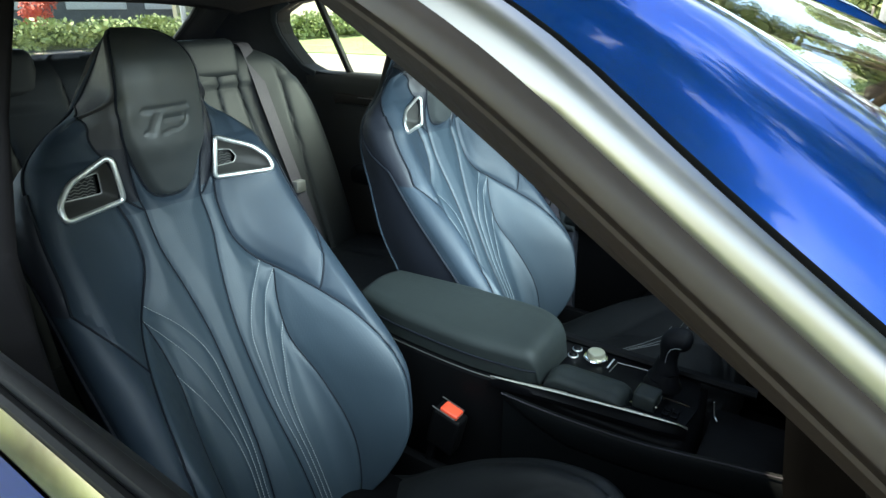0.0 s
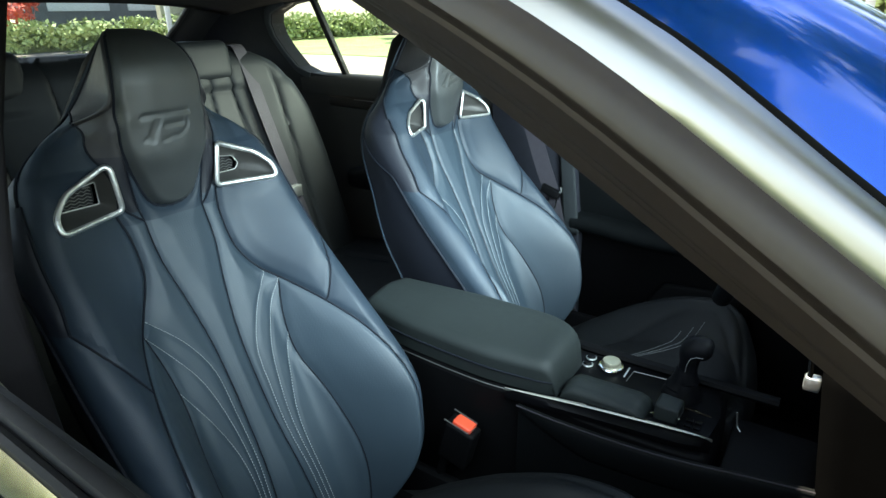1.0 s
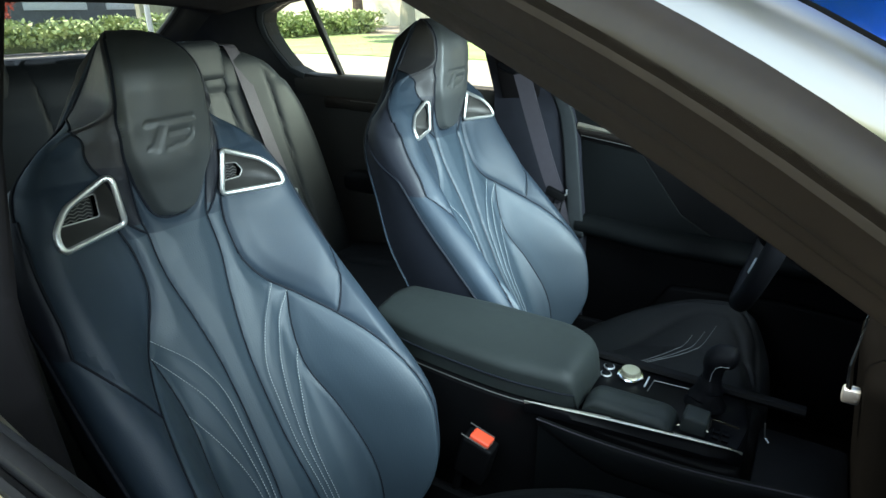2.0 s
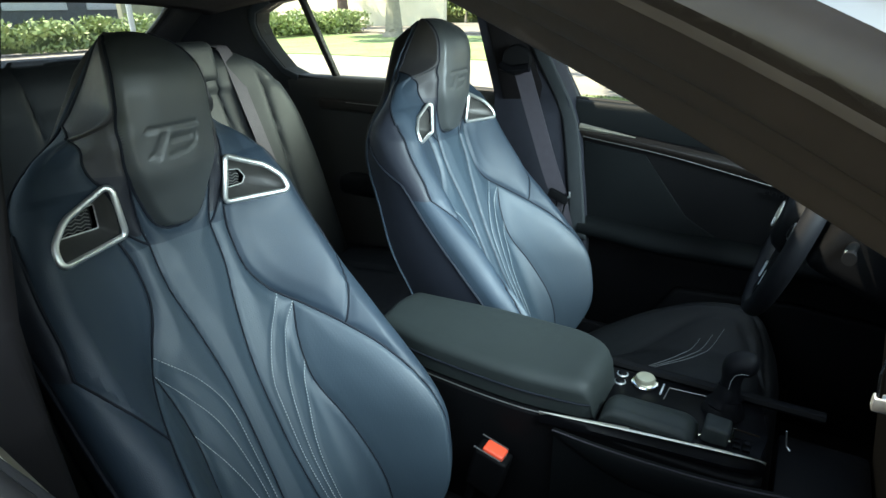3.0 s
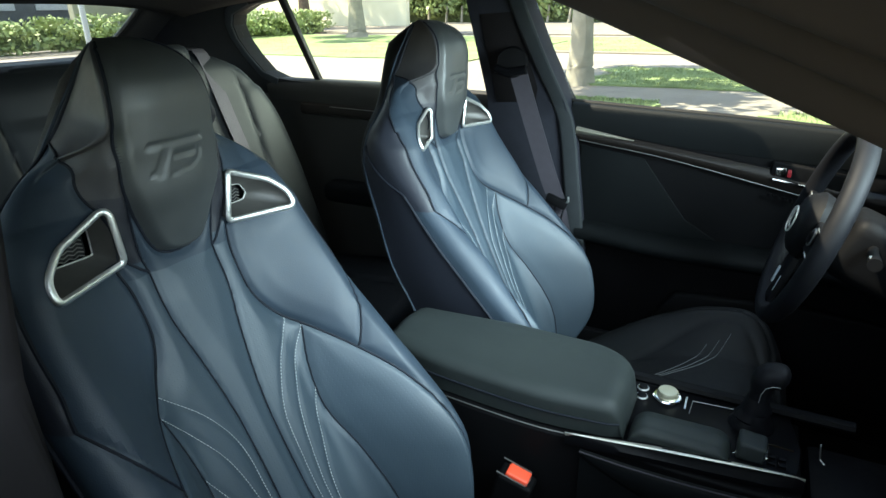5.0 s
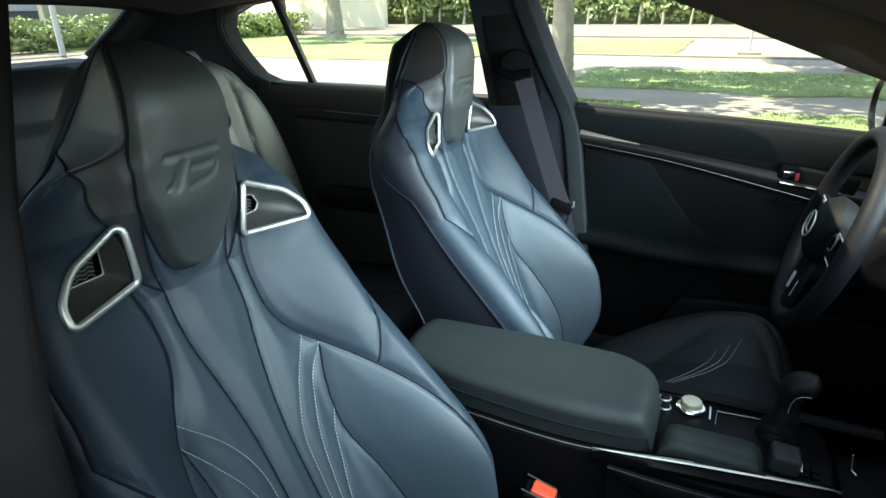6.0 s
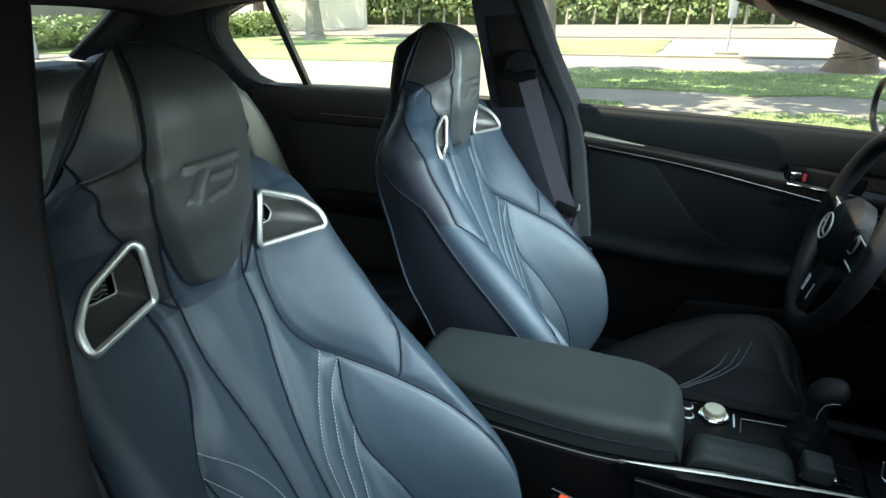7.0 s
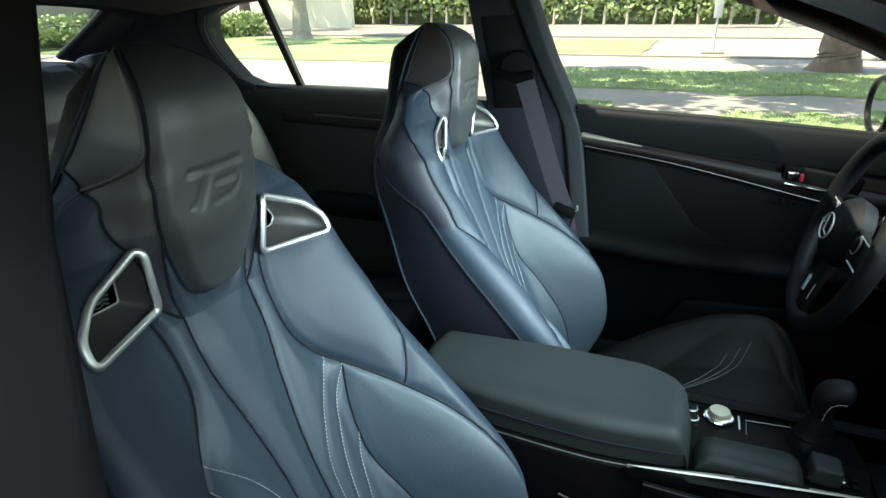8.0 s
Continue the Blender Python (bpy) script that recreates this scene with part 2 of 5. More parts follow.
def spline(points, n):
    """n points, evenly spaced, along a smooth line through the given ones."""
    p = np.array(points, float)
    if len(p) == 2:
        return p[0] + np.linspace(0, 1, n)[:, None] * (p[1] - p[0])
    q = np.vstack([2 * p[0] - p[1], p, 2 * p[-1] - p[-2]])
    out = []
    for i in range(1, len(q) - 2):
        for t in np.linspace(0, 1, 24, endpoint=False):
            a, b, c, d = q[i - 1 : i + 3]
            out.append(0.5 * (2 * b + (c - a) * t + (2 * a - 5 * b + 4 * c - d) * t**2 + (3 * b - a - 3 * c + d) * t**3))
    out = np.array(out + [p[-1]])
    run = np.r_[0, np.cumsum(np.linalg.norm(np.diff(out, axis=0), axis=1))]
    want = np.linspace(0, run[-1], n)
    return np.stack([np.interp(want, run, out[:, j]) for j in range(p.shape[1])], 1)


def tube(points, r, sides=8, closed=False, flat=1.0, up=(0, 0, 1)):
    """A round or flattened rod along points; returns a bmesh. r may be a list."""
    bm = bmesh.new()
    p = [Vector(v) for v in points]
    n = len(p)
    rs = [float(q) for q in r] if hasattr(r, "__len__") else [float(r)] * n
    rings = []
    for i in range(n):
        a = p[(i - 1) % n] if closed or i else p[i]
        b = p[(i + 1) % n] if closed or i < n - 1 else p[i]
        t = (b - a).normalized()
        u = Vector(up)
        s = t.cross(u)
        if s.length < 1e-4:
            s = t.cross(Vector((1, 0, 0)))
        s.normalize()
        w = s.cross(t).normalized()
        rings.append([bm.verts.new(p[i] + rs[i] * (math.cos(c) * s + flat * math.sin(c) * w)) for c in (2 * math.pi * j / sides for j in range(sides))])
    for i in range(n if closed else n - 1):
        a, b = rings[i], rings[(i + 1) % n]
        for j in range(sides):
            bm.faces.new((a[j], a[(j + 1) % sides], b[(j + 1) % sides], b[j]))
    if not closed:
        bm.faces.new(rings[0][::-1])
        bm.faces.new(rings[-1])
    return bm


def box(x0, x1, y0, y1, z0, z1, bevel=0.004, seg=2, turn=None):
    bm = bmesh.new()
    bmesh.ops.create_cube(bm, size=1)
    bmesh.ops.scale(bm, vec=(x1 - x0, y1 - y0, z1 - z0), verts=bm.verts)
    if bevel:
        bmesh.ops.bevel(bm, geom=list(bm.edges), offset=min(bevel, 0.45 * min(x1 - x0, y1 - y0, z1 - z0)), segments=seg, profile=0.6, affect="EDGES")
    if turn:
        bmesh.ops.transform(bm, matrix=pose(0, 0, 0, *turn), verts=bm.verts)
    bmesh.ops.translate(bm, vec=((x0 + x1) / 2, (y0 + y1) / 2, (z0 + z1) / 2), verts=bm.verts)
    return bm


def prism(outline, to_a, to_b, bevel=0.006, seg=3):
    """A plate with the given outline: to_a and to_b carry each outline point to its two sides."""
    bm = bmesh.new()
    a = [bm.verts.new(to_a(*q)) for q in outline]
    b = [bm.verts.new(to_b(*q)) for q in outline]
    n = len(a)
    bm.faces.new(a)
    bm.faces.new(b[::-1])
    for i in range(n):
        bm.faces.new((a[i], b[i], b[(i + 1) % n], a[(i + 1) % n]))
    bmesh.ops.recalc_face_normals(bm, faces=bm.faces)
    if bevel:
        bmesh.ops.bevel(bm, geom=[e for e in bm.edges], offset=bevel, segments=seg, profile=0.5, affect="EDGES", clamp_overlap=True)
    bmesh.ops.triangulate(bm, faces=[f for f in bm.faces if len(f.verts) > 4])
    return bm


def lathe(profile, sides=32, axis=None):
    """A turned body from (r, z) pairs; axis: a pose."""
    bm = bmesh.new()
    rings = [[bm.verts.new((r * math.cos(c), r * math.sin(c), z)) for c in (2 * math.pi * j / sides for j in range(sides))] for r, z in profile]
    for a, b in zip(rings, rings[1:]):
        for j in range(sides):
            bm.faces.new((a[j], a[(j + 1) % sides], b[(j + 1) % sides], b[j]))
    bm.faces.new(rings[0][::-1])
    bm.faces.new(rings[-1])
    if axis:
        bmesh.ops.transform(bm, matrix=axis, verts=bm.verts)
    return bm


def sheet(name, fn, us, vs, mat, parent=None, label="", thick=0.0):
    """A grid surface fn(u, v) -> point over the values us and vs."""
    verts = [fn(u, v) for v in vs for u in us]
    nu = len(us)
    faces = [(j * nu + i, j * nu + i + 1, (j + 1) * nu + i + 1, (j + 1) * nu + i) for j in range(len(vs) - 1) for i in range(nu - 1)]
    ob = link_mesh(name, verts, faces, mat, parent, label)
    if thick:
        md = ob.modifiers.new("thickness", "SOLIDIFY")
        md.thickness, md.offset = thick, 0.0
    return ob


def smooth01(a):
    a = np.clip(a, 0, 1)
    return a * a * (3 - 2 * a)


# ---- the front seats ----
mid_line = curve((0.44, 0.25), (0.50, 0.235), (0.60, 0.20), (0.70, 0.152), (0.80, 0.107), (0.90, 0.064), (0.97, 0.036), (1.05, 0.012), (1.10, 0.019), (1.14, 0.030), (1.19, 0.037), (1.230, 0.038), (1.254, 0.034), (1.272, 0.025), (1.285, 0.012), (1.294, -0.003), (1.300, -0.020), (1.303, -0.038))
wing = curve((0.44, 0.115), (0.5, 0.168), (0.6, 0.188), (0.7, 0.185), (0.8, 0.143), (0.85, 0.115), (0.9, 0.09), (0.95, 0.07), (1.06, 0.03), (1.09, 0.010), (1.12, -0.010), (1.15, -0.024), (1.19, -0.030), (1.3, -0.030))
half_width = curve((0.44, 0.165), (0.55, 0.204), (0.60, 0.217), (0.66, 0.229), (0.70, 0.236), (0.76, 0.239), (0.80, 0.238), (0.87, 0.236), (0.917, 0.234), (0.98, 0.233), (1.015, 0.232), (1.06, 0.227), (1.08, 0.219), (1.105, 0.203), (1.12, 0.191), (1.15, 0.158), (1.17, 0.128), (1.18, 0.111), (1.19, 0.096), (1.20, 0.084), (1.21, 0.077), (1.22, 0.0730), (1.24, 0.0705), (1.26, 0.0665), (1.275, 0.061), (1.286, 0.053), (1.294, 0.043), (1.300, 0.030), (1.303, 0.017))
fall = curve((1.06, 0.0), (1.10, 0.04), (1.12, 0.18), (1.15, 0.45), (1.16, 0.70), (1.175, 1.7), (1.19, 2.6), (1.21, 2.6), (1.31, 2.6))
back_x = curve((0.44, 0.12), (0.60, 0.06), (0.70, 0.02), (0.80, -0.03), (0.90, -0.06), (1.03, -0.095), (1.12, -0.080), (1.19, -0.086), (1.22, -0.086), (1.25, -0.080), (1.28, -0.070), (1.303, -0.058))
back_half = curve((0.44, 0.17), (0.8, 0.20), (1.0, 0.19), (1.04, 0.186), (1.087, 0.176), (1.11, 0.152), (1.13, 0.128), (1.15, 0.108), (1.17, 0.092), (1.19, 0.077), (1.21, 0.063), (1.23, 0.049), (1.25, 0.037), (1.27, 0.027), (1.29, 0.017), (1.303, 0.006))

PAD = [(0.0, 1.046), (0.016, 1.048), (0.030, 1.055), (0.041, 1.070), (0.053, 1.100), (0.061, 1.122), (0.067, 1.144), (0.0685, 1.170), (0.0680, 1.200), (0.0655, 1.235), (0.0610, 1.260), (0.0545, 1.278), (0.0455, 1.290), (0.0360, 1.2965), (0.0310, 1.2990)]
TAB = [(0.066, 1.140), (0.060, 1.095), (0.055, 1.058), (0.050, 1.034)]
OUTER = [(0.201, 1.094), (0.2055, 1.078), (0.2085, 1.06), (0.2125, 1.02), (0.2155, 0.98), (0.221, 0.945)]
CENTRE = [(0.050, 1.034), (0.049, 0.977), (0.036, 0.911), (0.025, 0.836), (0.022, 0.753), (0.025, 0.66), (0.035, 0.55), (0.042, 0.45)]
SHOULDER = [(0.086, 1.050), (0.078, 1.012), (0.081, 0.958), (0.105, 0.914), (0.135, 0.885), (0.165, 0.849), (0.190, 0.805), (0.207, 0.740), (0.205, 0.678), (0.190, 0.604), (0.170, 0.52), (0.155, 0.45)]
SPLIT = [(0.221, 0.945), (0.192, 0.897), (0.165, 0.849)]
BOLSTER = [(0.126, 0.893), (0.112, 0.832), (0.108, 0.768), (0.122, 0.699), (0.130, 0.622), (0.130, 0.55), (0.122, 0.45)]
NECK = [(0.1050, 1.1838), (0.1022, 1.180), (0.1000, 1.1755), (0.0995, 1.170), (0.1005, 1.163), (0.1015, 1.1567), (0.1018, 1.150), (0.1010, 1.143), (0.0990, 1.136), (0.0960, 1.130), (0.0925, 1.124), (0.0865, 1.105), (0.077, 1.063), (0.062, 1.044), (0.050, 1.034)]
STITCHES = [
    [(0.110, 0.905), (0.068, 0.856), (0.042, 0.80), (0.037, 0.735), (0.036, 0.66), (0.044, 0.58), (0.052, 0.47)],
    [(0.127, 0.894), (0.092, 0.842), (0.066, 0.79), (0.052, 0.72), (0.048, 0.65), (0.054, 0.57), (0.060, 0.47)],
    [(0.108, 0.80), (0.083, 0.745), (0.064, 0.685), (0.059, 0.63), (0.063, 0.56), (0.068, 0.47)],
]
SLOT = [(0.092, 1.099), (0.092, 1.066), (0.150, 1.066), (0.157, 1.076), (0.146, 1.091)]
VENT = [(0.089, 1.128), (0.080, 1.058), (0.181, 1.057), (0.180, 1.079), (0.157, 1.101)]


def flank(s):
    return smooth01((np.abs(s) - 0.09) / 0.125)


def seat_front(s, z):
    """The front of the back: bolsters swing forward below, shoulders fall back behind the headrest above."""
    high = smooth01((np.asarray(z) - 1.06) / 0.06)
    behind = smooth01((np.abs(s) - 0.066) / 0.030)
    crown = 0.006 * high * np.minimum(np.abs(s) / 0.07, 1.0) ** 2
    dip = 0.008 * np.exp(-(((np.abs(s) - 0.085) / 0.03) ** 2) - ((np.asarray(z) - 1.07) / 0.035) ** 2)
    return mid_line(z) + wing(z) * (flank(s) * (1 - high) + behind * high) - crown - dip - fall(z) * np.clip(np.abs(s) - 0.084, 0.0, 0.06)


def rounded_outline(corners, r, n=5):
    """The outline of a polygon with its corners rounded."""
    out, m = [], len(corners)
    for i in range(m):
        a, b, c = (np.array(corners[(i + j) % m], float) for j in (-1, 0, 1))
        d0, d1 = (a - b) / np.linalg.norm(a - b), (c - b) / np.linalg.norm(c - b)
        for t in np.linspace(0, 1, n):
            out.append((1 - t) ** 2 * (b + r * d0) + 2 * t * (1 - t) * b + t**2 * (b + r * d1))
    return np.array(out)


def inside(px, py, poly):
    """Which of the points lie inside a polygon."""
    hit = np.zeros(px.shape, bool)
    n = len(poly)
    for i in range(n):
        (x0, y0), (x1, y1) = poly[i], poly[(i + 1) % n]
        if y0 == y1:
            continue
        cross = ((y0 > py) != (y1 > py)) & (px < (x1 - x0) * (py - y0) / (y1 - y0) + x0)
        hit ^= cross
    return hit


def distance_to(px, py, line):
    """The distance of each point from a fine polyline."""
    best = np.full(px.shape, 9.0)
    for (x0, y0), (x1, y1) in zip(line[:-1], line[1:]):
        dx, dy = x1 - x0, y1 - y0
        t = np.clip(((px - x0) * dx + (py - y0) * dy) / (dx * dx + dy * dy + 1e-12), 0, 1)
        best = np.minimum(best, np.hypot(px - x0 - t * dx, py - y0 - t * dy))
    return best


def build_seat():
    seat = thing("car_seat", "dark blue-black leather sports seat with pale double stitching", "car seat", group="front seats")
    # Rows of the back, each from one rear edge round the front to the other.
    NF, NA, NS = 60, 11, 12
    zs = np.concatenate([np.linspace(0.44, 1.27, 250), 1.27 + 0.033 * np.sin(np.linspace(0.08, math.pi / 2, 22))])
    S, X = [], []
    for z in zs:
        w, xb, wb = float(half_width(z)), float(back_x(z)), float(back_half(z))
        up = float(smooth01((z - 1.07) / 0.09))
        r = min(0.042 - 0.032 * up, 0.4 * w)
        rx = (0.052 + 0.010 * float(smooth01((z - 0.95) / 0.06))) * (1 - up) + 0.010 * up
        s = np.linspace(0, w - r, NF)
        x = seat_front(s, z)
        a = np.linspace(0, math.pi / 2, NA + 1)[1:]
        s = np.r_[s, w - r + r * np.sin(a)]
        x = np.r_[x, x[-1] - rx * (1 - np.cos(a))]
        t = np.linspace(0, 1, NS + 1)[1:]
        bulge = (0.008 if z < 1.15 else 0.003) * np.sin(math.pi * t)
        s = np.r_[s, (1 - t) * s[-1] + t * wb + bulge]
        x = np.r_[x, (1 - t) * x[-1] + t * xb]
        S.append(np.r_[-s[:0:-1], s])
        X.append(np.r_[x[:0:-1], x])
    S, X = np.array(S), np.array(X)
    Z = np.repeat(zs[:, None], S.shape[1], 1)
    half = (S.shape[1] - 1) // 2
    index = np.abs(np.arange(S.shape[1]) - half)[None] * np.ones_like(S)
    # The padding runs softly from the cheeks of the head into the shoulders.
    soft_zone = smooth01((Z - 1.150) / 0.015) * smooth01((1.228 - Z) / 0.018) * smooth01((index - 36) / 12)
    kernel = np.exp(-((np.arange(-9, 10) / 3.4) ** 2) / 2)
    for grid in (S, X):
        padded = np.pad(grid, ((9, 9), (0, 0)), mode="edge")
        mean = sum(k * padded[i:i + len(zs)] for i, k in enumerate(kernel / kernel.sum()))
        grid += (mean - grid) * soft_zone
    A = np.abs(S)
    lines = {n: spline(p, 60) for n, p in (("pad", PAD), ("centre", CENTRE), ("shoulder", SHOULDER), ("split", SPLIT), ("bolster", BOLSTER), ("neck", NECK), ("tab", TAB), ("outer", OUTER))}
    on_front = index < NF + NA
    # Regions.
    pad_poly = [tuple(p) for p in lines["pad"]] + [(-p[0], p[1]) for p in lines["pad"][::-1]]
    in_pad = inside(S, Z, np.array(pad_poly)) & on_front
    in_pad |= (Z > 1.2985) & (A < 0.031) & on_front
    # Panels swell a little between their seams, and sink into them.
    deep = {"pad": (0.007, 0.0045), "centre": (0.0045, 0.0032), "shoulder": (0.0075, 0.0045), "split": (0.005, 0.0035), "bolster": (0.0045, 0.0035), "neck": (0.004, 0.004), "tab": (0.005, 0.0035), "outer": (0.005, 0.004)}
    sink = np.zeros_like(S)
    near = np.full(S.shape, 9.0)
    for n, (depth, width) in deep.items():
        d = distance_to(A, Z, lines[n])
        near = np.minimum(near, d)
        sink = np.maximum(sink, depth * np.exp(-((d / width) ** 2)))
    for line in STITCHES:
        d = distance_to(A, Z, spline(line, 50))
        sink = np.maximum(sink, 0.0022 * np.exp(-((d / 0.0035) ** 2)))
    swell = 0.006 * smooth01(near / 0.035) * np.where(in_pad | (Z > 1.12), 0.3, 1.0)
    X = X + np.where(on_front, swell - sink, 0)
    dpad = distance_to(A, Z, lines["pad"])
    X = X + np.where(in_pad, (0.012 - 0.008 * smooth01((Z - 1.11) / 0.07)) * smooth01(dpad / 0.010) + 0.003 * smooth01(dpad / 0.05), 0)
    # The pressed letterless badge on the headrest: a bar, a stem and a hooked stroke.
    badge = np.zeros_like(S)
    strokes = (([(-0.041, 1.1895), (0.029, 1.1905)], 0.0029, 0.0032), ([(-0.011, 1.1742), (0.019, 1.1748)], 0.0024, 0.0026), ([(-0.020, 1.182), (-0.033, 1.157)], 0.0062, 0.0013), ([(-0.016, 1.1540), (0.010, 1.1575), (0.024, 1.167), (0.027, 1.178)], 0.0017, 0.0020), ([(-0.042, 1.1560), (-0.029, 1.1545)], 0.0017, 0.0022))
    for line, width, press in strokes:
        d = distance_to(S, Z, spline(line, 30) if len(line) > 2 else np.array(line))
        badge = np.maximum(badge, press * np.exp(-((d / width) ** 4)))
    X = X + np.where(in_pad, -badge, 0)
    vent_in = rounded_outline(VENT, 0.010)
    in_vent = inside(A, Z, vent_in)
    # Which panel each quad belongs to.
    c = lambda m: (m[:-1, :-1] + m[1:, :-1] + m[:-1, 1:] + m[1:, 1:]) / 4  # noqa: E731
    cs, cz, ca = c(S), c(Z), c(A)
    ci = c(index)
    mid_edge = np.interp(cz, [p[1] for p in lines["centre"][::-1]], [p[0] for p in lines["centre"][::-1]])
    sh_z = [p[1] for p in lines["shoulder"][::-1]]
    sh_s = [p[0] for p in lines["shoulder"][::-1]]
    sh_edge = np.interp(cz, sh_z, sh_s)
    bo_edge = np.interp(cz, [p[1] for p in lines["bolster"][::-1]], [p[0] for p in lines["bolster"][::-1]])
    neck_edge = np.interp(cz, [p[1] for p in lines["neck"][::-1]], [p[0] for p in lines["neck"][::-1]])
    kind = np.full(cs.shape, 6)
    kind[ci >= NF + NA - 0.1] = 7
    cheek_col, cheek_z = [NF + NA - 3, NF + NA, NF + NA + 4, NF + NA + NS], [1.1838, 1.1855, 1.1885, 1.1930]
    kind[(ci >= NF + NA - 0.1) & (cz > np.interp(ci, cheek_col, cheek_z))] = 1
    kind[(ci >= NF + NA + 0.80 * NS) & (cz > 1.180)] = 7
    f = ci < NF + NA - 0.1
    padq = c(in_pad.astype(float)) > 0.5
    kind[f & padq] = 0
    kind[f & ~padq & (cz > 1.034) & (ca < neck_edge)] = 1
    kind[f & ~padq & (cz > np.interp(ci, cheek_col, cheek_z))] = 1
    tab_edge = np.interp(cz, [p[1] for p in lines["tab"][::-1]], [p[0] for p in lines["tab"][::-1]])
    kind[f & ~padq & (cz > 1.034) & (cz < 1.138) & (ca < tab_edge)] = 8
    kind[f & (cz <= 1.034) & (ca < mid_edge)] = 2
    lower = f & (cz <= 1.05) & (ca >= mid_edge)
    kind[lower & (ca < sh_edge)] = 3
    kind[f & (cz <= 0.893) & (ca >= bo_edge) & (ca < sh_edge)] = 4
    kind[f & (cz <= 0.955) & (ca >= sh_edge)] = 6
    kind[f & (cz > 0.849) & (cz <= 1.187) & (kind != 1) & (ca >= np.where(cz > 1.034, neck_edge, sh_edge)) & ~padq] = 5
    kind[f & (cz > 0.849) & (cz < 0.955) & (ca > np.interp(cz, [0.849, 0.895, 0.955], [0.165, 0.186, 0.210]))] = 6
    out_edge = np.interp(cz, [p[1] for p in lines["outer"][::-1]], [p[0] for p in lines["outer"][::-1]])
    kind[f & (cz > 0.945) & (cz < 1.094) & (ca > out_edge)] = 7
    # The seam between shoulder and side runs on from the outer line, over the turn, to the rear of the cheek.
    first = float(np.interp(OUTER[0][0], S[int(np.searchsorted(zs, 1.094)), half:half + NF + NA + 1], np.arange(NF + NA + 1)))
    edge_z, edge_col = [1.094, 1.118, 1.139, 1.169, 1.190], [first, NF + NA - 3, NF + NA, NF + NA + 0.25 * NS, NF + NA + 0.80 * NS]
    rear_col = np.interp(cz, edge_z, edge_col)
    crest = (cz >= 1.094) & (cz <= 1.189) & (ci > first - 1)
    kind[crest & (ci >= rear_col)] = 7
    kind[crest & (ci < rear_col) & (kind == 7)] = 5
    kind[(c(in_vent.astype(float)) > 0.5) & f] = -1
    # Below here the cheek panel takes its shaded tone.
    kind[f & (kind == 1) & (cz < 1.138)] = 9
    left = cs < 0
    nu = S.shape[1]
    whole = np.stack([X, S, Z], -1).reshape(-1, 3)
    names = {0: ("headrest_pad", LEATHER_HEAD, False), 1: ("headrest_side", CHEEK_LIT, True), 2: ("centre_panel", LEATHER_PERF, False), 3: ("stitched_panel", LEATHER_PERF, True), 4: ("bolster_panel", LEATHER_PERF, True), 5: ("shoulder_panel", LEATHER, True), 6: ("bolster_edge", LEATHER, True), 7: ("side_panel", LEATHER_SIDE, True), 8: ("neck_panel", LEATHER, True), 9: ("neck_side", NECK_SHADED, True)}
    back = thing("backrest", "", "")
    back.parent = seat
    for key, (name, mat, twin) in names.items():
        for pick in ([left, ~left] if twin else [np.ones_like(left)]):
            jj, ii = np.nonzero((kind == key) & pick)
            if not len(jj):
                continue
            quads = np.stack([jj * nu + ii, jj * nu + ii + 1, (jj + 1) * nu + ii + 1, (jj + 1) * nu + ii], 1)
            used, flat = np.unique(quads, return_inverse=True)
            link_mesh(name, whole[used].tolist(), flat.reshape(-1, 4).tolist(), mat, back)
    # The moulded rear shell.
    vs = np.linspace(0.44, 1.298, 40)

    def shell(u, z):
        w, xb = float(back_half(z)), float(back_x(z))
        return (xb - 0.055 * (1 - u * u) ** 0.6 * min(1, (1.305 - z) / 0.05), u * (w + 0.004), z)

    sheet("back_shell", shell, np.linspace(-1, 1, 24), vs, BLACK, back, "black moulded rear shell")

    def on_seat(s, z, lift=0.0):
        """A point on the upholstery, by the nearest row and column."""
        j = min(max(int(np.searchsorted(zs, z)) - 1, 0), len(zs) - 2)
        f1 = float(np.clip((z - zs[j]) / (zs[j + 1] - zs[j]), 0, 1))
        span = slice(half - NF - NA, half + NF + NA + 1)
        a, b = (float(np.interp(s, S[i, span], X[i, span])) for i in (j, j + 1))
        return (a * (1 - f1) + b * f1 + lift, s, z)

    # Piping in the seams.
    for side in (1, -1):
        for n, r in (("shoulder", 0.0019), ("split", 0.0016), ("neck", 0.0018), ("tab", 0.0016), ("pad", 0.0020), ("outer", 0.0024), ("centre", 0.0012), ("bolster", 0.0012)):
            pts = [on_seat(side * s, z, 0.0008) for s, z in spline(DENSE[n], 70)]
            part("seam_piping", tube(pts, r, 6, up=(1, 0, 0)), PIPING, back)
        cols = [half + side * j for j in range(NF + NA - 3, NF + NA + int(0.80 * NS) + 1)]
        cheek = []
        for i in cols:
            z = float(np.interp(abs(i - half), cheek_col, cheek_z))
            cheek.append((float(np.interp(z, zs, X[:, i])), float(np.interp(z, zs, S[:, i])) + side * 0.0006, z))
        part("seam_piping", tube(cheek, 0.0018, 6, up=(0, 0, 1)), PIPING, back)
        low = []
        for tt in np.linspace(0, 1, 16):
            i, z = (NF + NA) * tt + (NF + NA + 0.85 * NS) * (1 - tt), 1.056 - 0.083 * tt
            i = half + side * int(round(i))
            low.append((float(np.interp(z, zs, X[:, i])), float(np.interp(z, zs, S[:, i])) + side * 0.0008, z))
        part("seam_piping", tube([tuple(p) for p in spline(low[::3], 24)], 0.0026, 6), PIPING, back)
